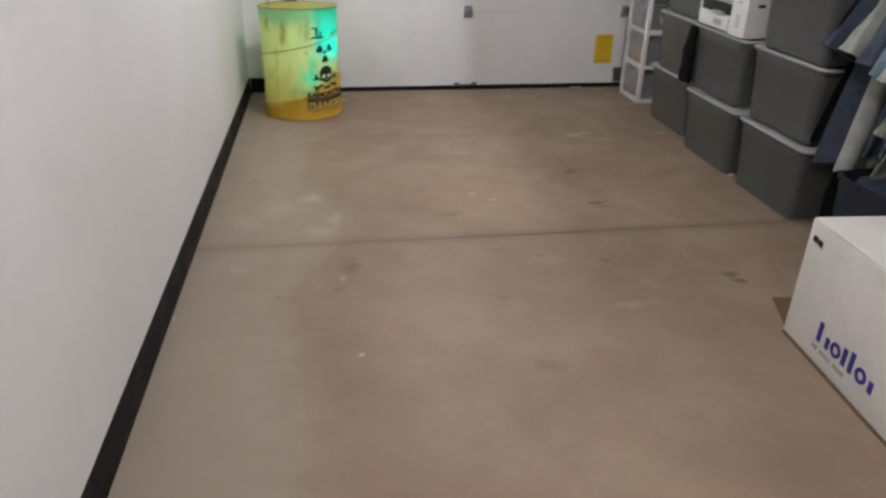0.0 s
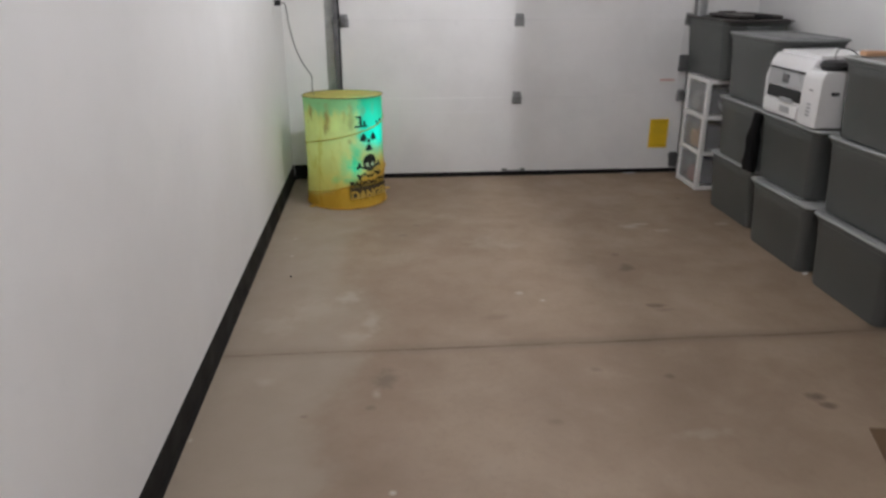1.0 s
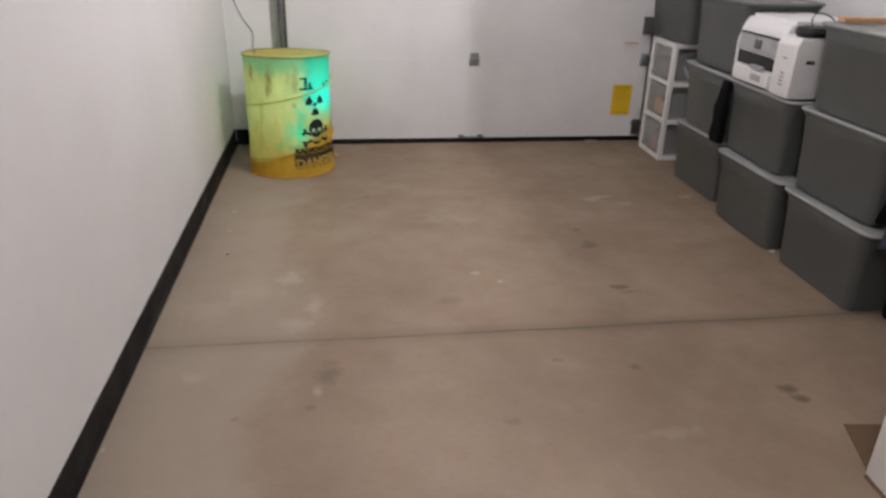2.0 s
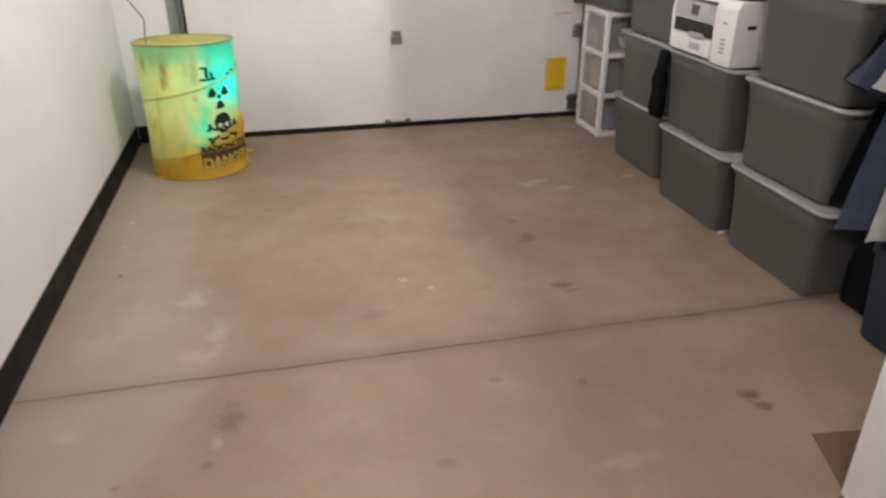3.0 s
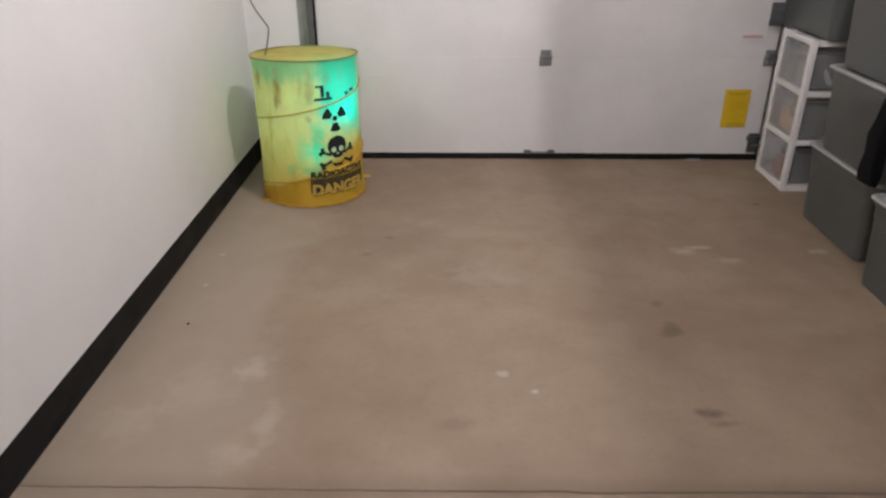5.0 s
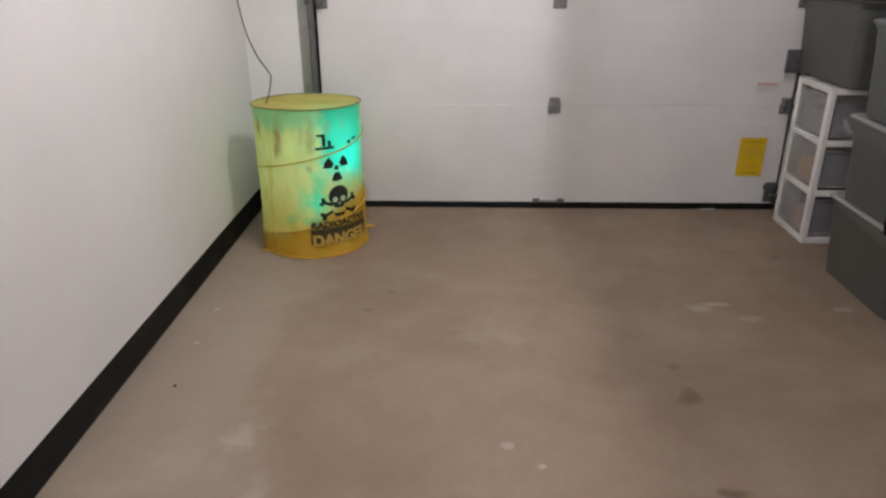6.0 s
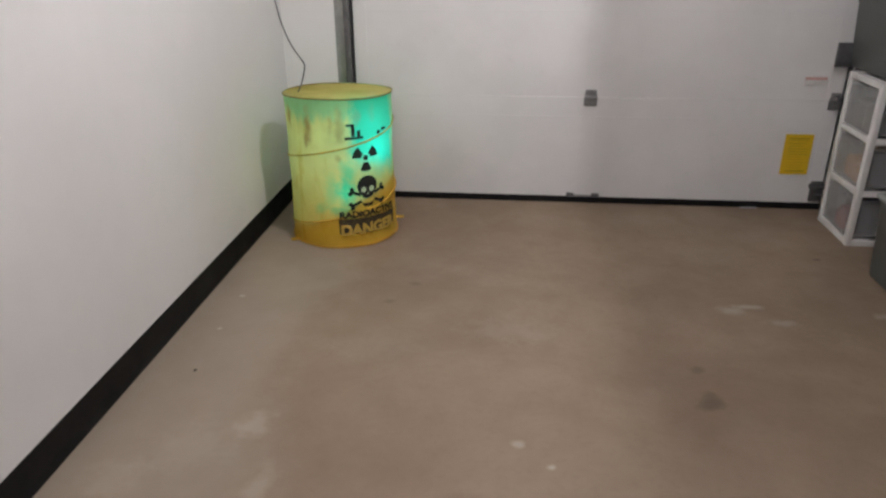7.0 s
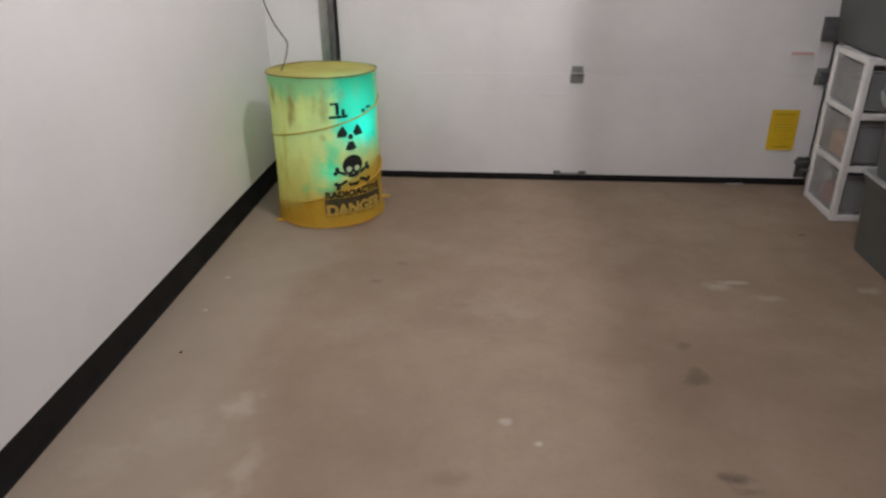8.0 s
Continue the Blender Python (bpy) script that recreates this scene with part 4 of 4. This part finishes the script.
RAIL_Z = 1.52
rail = thing("clothes_rail", 2.985, 2.05, RAIL_Z, "steel clothes rail fixed to the wall over the bins", "clothes rail")
part("bar", tube(bmesh.new(), [(0, -0.75, 0), (0, 0.62, 0)], 0.014, 12), M_STEEL, rail)
for yy in (-0.7, 0.57):
    part("bracket", tube(bmesh.new(), [(0, yy, 0), (EAST - 2.985, yy, 0), (EAST - 2.985 - 0.002, yy, -0.12)], 0.01, 8), M_STEEL, rail)


def garment(name, y, cloth_mat, label, ztop, zbot, cuff, seed, front):
    RX = 2.985
    g = thing(name, RX, y, RAIL_Z, label, name, "hanging clothes")
    dz = ztop - RAIL_Z
    part("hanger", tube(bmesh.new(), smooth_path([(-0.012, 0, 0.0), (0.0, 0, 0.016), (0.012, 0, 0.0), (0.0, 0, -0.03), (0, 0, dz + 0.04), (-0.17, 0, dz - 0.04), (0.0, 0, dz - 0.03), (0.17, 0, dz - 0.04), (0, 0, dz + 0.04)]), 0.004, 6), M_BLACK, g)
    part("torso", torso(front, 0.275, 0, dz, zbot - RAIL_Z, 0.026, seed), cloth_mat, g)
    tip = (cuff[0] - RX, cuff[1] - y, cuff[2] - RAIL_Z)
    part("sleeve", sleeve((-0.085, 0.0, dz - 0.03), tip, 0.045, 0.088, seed, 0.5), cloth_mat, g)
    return g


# first one is added in black where the gap by the bins is shaded
garment("shirt", 2.572, M_BLACKCLOTH, "black shirt shape added for the shaded gap beside the bins", 1.25, 0.40, (2.72, 2.575, 0.80), 0.2, -0.262)
garment("shirt", 2.515, M_NAVY, "dark navy short-sleeved shirt hanging beside the bins", 1.27, 0.33, (2.695, 2.535, 0.80), 1.0, -0.285)
garment("shirt", 2.445, M_WHITECLOTH, "off-white short-sleeved shirt hanging on the rail", 1.27, 0.325, (2.725, 2.455, 0.80), 2.3, -0.262)
garment("shirt", 2.395, M_SLATE, "slate blue short-sleeved shirt hanging on the rail", 1.27, 0.40, (2.765, 2.39, 0.77), 3.4, -0.195)
garment("shirt", 2.31, M_BLUECLOTH, "pale blue short-sleeved shirt hanging on the rail", 1.27, 0.42, (2.79, 2.33, 0.74), 4.1, -0.165)
garment("shirt", 2.25, M_WHITECLOTH, "white shirt hanging among the blue shirts", 1.27, 0.45, (2.775, 2.26, 0.73), 0.4, -0.15)
garment("shirt", 2.16, M_OLIVE, "sage patterned shirt hanging on the rail", 1.02, 0.385, (2.74, 2.17, 0.54), 5.2, -0.275)
garment("shirt", 2.06, M_NAVY, "dark navy shirt hanging behind the sage one", 1.25, 0.40, (2.79, 2.06, 0.70), 6.6, -0.22)

# navy tub under the clothes
tub = thing("storage_tub", 2.935, 2.145, 0, "dark navy plastic tub under the hanging clothes", "storage tub")
bm = bmesh.new()
loft(bm, [[(px, py, z) for px, py in ring(hx, hy, r)] for z, hx, hy, r in ((0.0, 0.195, 0.215, 0.05), (0.01, 0.205, 0.225, 0.055), (0.315, 0.22, 0.245, 0.06), (0.317, 0.228, 0.253, 0.062), (0.335, 0.228, 0.253, 0.062), (0.335, 0.215, 0.24, 0.055), (0.03, 0.195, 0.215, 0.05))])
part("body", bm, M_DEEPNAVY, tub)
part("folded_cloth", crumple(loft(bmesh.new(), [[(px, py, z) for px, py in ring(hx, hy, 0.05)] for z, hx, hy in ((0.18, 0.19, 0.21), (0.27, 0.195, 0.215), (0.32, 0.17, 0.19), (0.335, 0.08, 0.1))]), 0.02, 9, 3), M_NAVY, tub)

# black lump added to fill the gap between the tub and the bins
bag = thing("black_lump", 3.005, 2.51, 0, "slumped black cloth lump filling the gap beside the bins", "bag")
bm = bmesh.new()
loft(bm, [[(px, py, z) for px, py in ring(hx, hy, r, 8)] for z, hx, hy, r in ((0.001, 0.16, 0.066, 0.02), (0.02, 0.168, 0.070, 0.025), (0.16, 0.172, 0.068, 0.03), (0.27, 0.165, 0.052, 0.03), (0.34, 0.14, 0.038, 0.025), (0.37, 0.10, 0.02, 0.012))])
part("body", crumple(bm, 0.008, 12, 9), M_BLACKCLOTH, bag)
part("strap", tube(bmesh.new(), smooth_path([(-0.1, 0, 0.30), (-0.12, -0.02, 0.36), (-0.02, -0.02, 0.40), (0.08, 0, 0.32)]), 0.010, 6), M_BLACKCLOTH, bag)

# black pouch hanging in the gap between two stacks
pouch = thing("cloth_pouch", 2.712, 3.85, STEP + 0.004, "black cloth pouch wedged between two bin stacks", "pouch")
bm = bmesh.new()
loft(bm, [[(px + dx, py, z) for px, py in ring(hx, hy, r, 6)] for z, hx, hy, r, dx in ((-0.02, 0.018, 0.046, 0.010, 0), (0.03, 0.022, 0.052, 0.014, 0.0), (0.10, 0.022, 0.046, 0.014, 0.002), (0.16, 0.020, 0.050, 0.014, 0.003), (0.22, 0.018, 0.043, 0.012, 0.006), (0.27, 0.016, 0.040, 0.010, 0.010), (0.302, 0.012, 0.034, 0.008, 0.012))])
for v in bm.verts:
    v.co.z += 0.024
part("body", crumple(crumple(bm, 0.012, 9, 2), 0.006, 30, 5), M_BLACKCLOTH, pouch)


# ---- white carton ----
def carton():
    L, W, H = 0.72, 0.50, 0.434
    c = thing("carton", 2.155, 1.733, 0.0055, "white printed cardboard carton standing on the concrete", "carton", turn=-4.0)
    bm = bmesh.new()
    box(bm, 0, W, -L, 0, 0, H - 0.002, bevel=0.005)
    part("body", crumple(bm, 0.0015, 5, 1), M_CARTON, c)
    part("top_flap", B(0.002, W / 2 - 0.002, -L + 0.002, -0.002, H - 0.001, H + 0.004, bevel=0.0015), M_CARTON, c)
    part("top_flap", B(W / 2 + 0.002, W - 0.002, -L + 0.002, -0.002, H - 0.001, H + 0.004, bevel=0.0015), M_CARTON, c)
    bm = bmesh.new()
    loft(bm, [[(x, y, z) for x, y in ((0.012, -0.002), (0.070, 0.217), (0.40, 0.20), (0.47, -0.002))] for z in (-0.0050, -0.0012)])
    part("bottom_flap", bm, M_BROWN, c, "brown cardboard flap lying open on the floor")
    part("carry_slot", B(0.20, 0.24, -0.40, -0.22, H + 0.0035, H + 0.006, bevel=0.001), M_BLACK, c)
    # brand mark: plain rounded strokes, and a grey line of bars beneath
    def loop_mark(y, z, ro, ri):
        bm = bmesh.new()
        n = 20
        rings = []
        for x, r in ((-0.0005, ro), (-0.0030, ro), (-0.0030, ri), (-0.0005, ri)):
            rings.append([bm.verts.new((x, y + r * math.cos(2 * math.pi * k / n), z + r * math.sin(2 * math.pi * k / n))) for k in range(n)])
        for a, b in zip(rings, rings[1:] + rings[:1]):
            for k in range(n):
                bm.faces.new((a[k], a[(k + 1) % n], b[(k + 1) % n], b[k]))
        part("brand_loop", bm, M_BLUEINK, c, "blue ring of a brand mark")
    for y, h in ((-0.190, 0.070), (-0.236, 0.040), (-0.326, 0.062), (-0.362, 0.072), (-0.462, 0.040)):
        part("brand_stroke", B(-0.0030, -0.0005, y - 0.010, y + 0.010, 0.078, 0.078 + h, bevel=0.001), M_BLUEINK, c, "blue block of a brand mark")
    for y in (-0.281, -0.412):
        loop_mark(y, 0.103, 0.026, 0.013)
    y = -0.17
    for w in (0.024, 0.055, 0.055):
        part("print_bar", B(-0.0035, -0.0005, y - w, y, 0.046, 0.062), M_GREYINK, c, "faint grey print")
        y -= w + 0.02
    part("print_bar", B(-0.0035, -0.0005, -0.052, -0.030, 0.366, 0.386), M_BLACK, c, "small black print")
    part("print_bar", B(-0.0035, -0.0005, -0.082, -0.058, 0.364, 0.384), M_BLACK, c, "small black print")


carton()
ob = thing("cardboard_sheet", 2.146, 1.73, 0.0, "thin brown cardboard sheet under the white carton", "cardboard", turn=-4.0)
part("sheet", B(0.0, 0.5, -0.72, -0.004, 0.0006, 0.005, bevel=0.001), M_BROWN, ob)


# ---- unseen opener housing and ceiling lamp base by the room bulbs ----
# housing is unseen; widened and lowered to block its bulbs and shade the floor
lamp = thing("opener_blocker", 1.67, 3.60, 1.9, "unseen garage door opener housing, sized to block its two bulbs", "door opener")
part("housing", B(-0.215, 0.215, -0.34, 0.21, 0.0, 0.46, bevel=0.01), M_LIGHTGREY, lamp)
part("mount", B(-0.05, 0.05, -0.05, 0.05, 0.46, TOP - 1.9, bevel=0.004), M_STEEL, lamp)
lamp = thing("ceiling_light", 1.05, 0.45, TOP - 0.03, "unseen round white ceiling lamp base over the bulb", "ceiling light")
part("base", tube(bmesh.new(), [(0, 0, 0), (0, 0, 0.03)], 0.06, 20), M_CREAM, lamp)

# grit
for x, y, r in ((0.179, 3.378, 0.006),):
    bm = bmesh.new()
    bmesh.ops.create_icosphere(bm, subdivisions=2, radius=r)
    for v in bm.verts:
        v.co.z = v.co.z * 0.6 + r * 0.5
    ob = part("grit", crumple(bm, r * 0.3, 60, x), M_STONE)
    ob.location = (x, y, 0)
    tagged(ob, "tiny dark crumb of grit on the concrete", "grit")
ob = thing("plastic_scrap", 2.49, 5.158, 0, "crumpled pale scrap caught under the door seal", "scrap", turn=6)
bm = bmesh.new()
loft(bm, [[(-0.045 + 0.09 * k / 10, y * (1 - abs(k - 5) / 9), 0.0006 + h + 0.006 * abs(noise.noise((k * 0.8, y * 60, 2)))) for y, h in ((-0.010, 0.0), (0.008, 0.002), (0.008, 0.005), (-0.010, 0.004))] for k in range(11)])
part("film", bm, M_LIGHTGREY, ob)
ob = thing("paper_scrap", 2.748, 3.207, 0, "small torn white paper scrap between two bins", "scrap", turn=25)
bm = bmesh.new()
loft(bm, [[(-0.018 + 0.036 * k / 8, y * (1 - abs(k - 4) / 8), 0.0006 + h + 0.005 * abs(noise.noise((k * 0.9, y * 50, 6)))) for y, h in ((-0.012, 0.0), (0.010, 0.001), (0.010, 0.003), (-0.012, 0.003))] for k in range(9)])
part("leaf", bm, M_CARTON, ob)
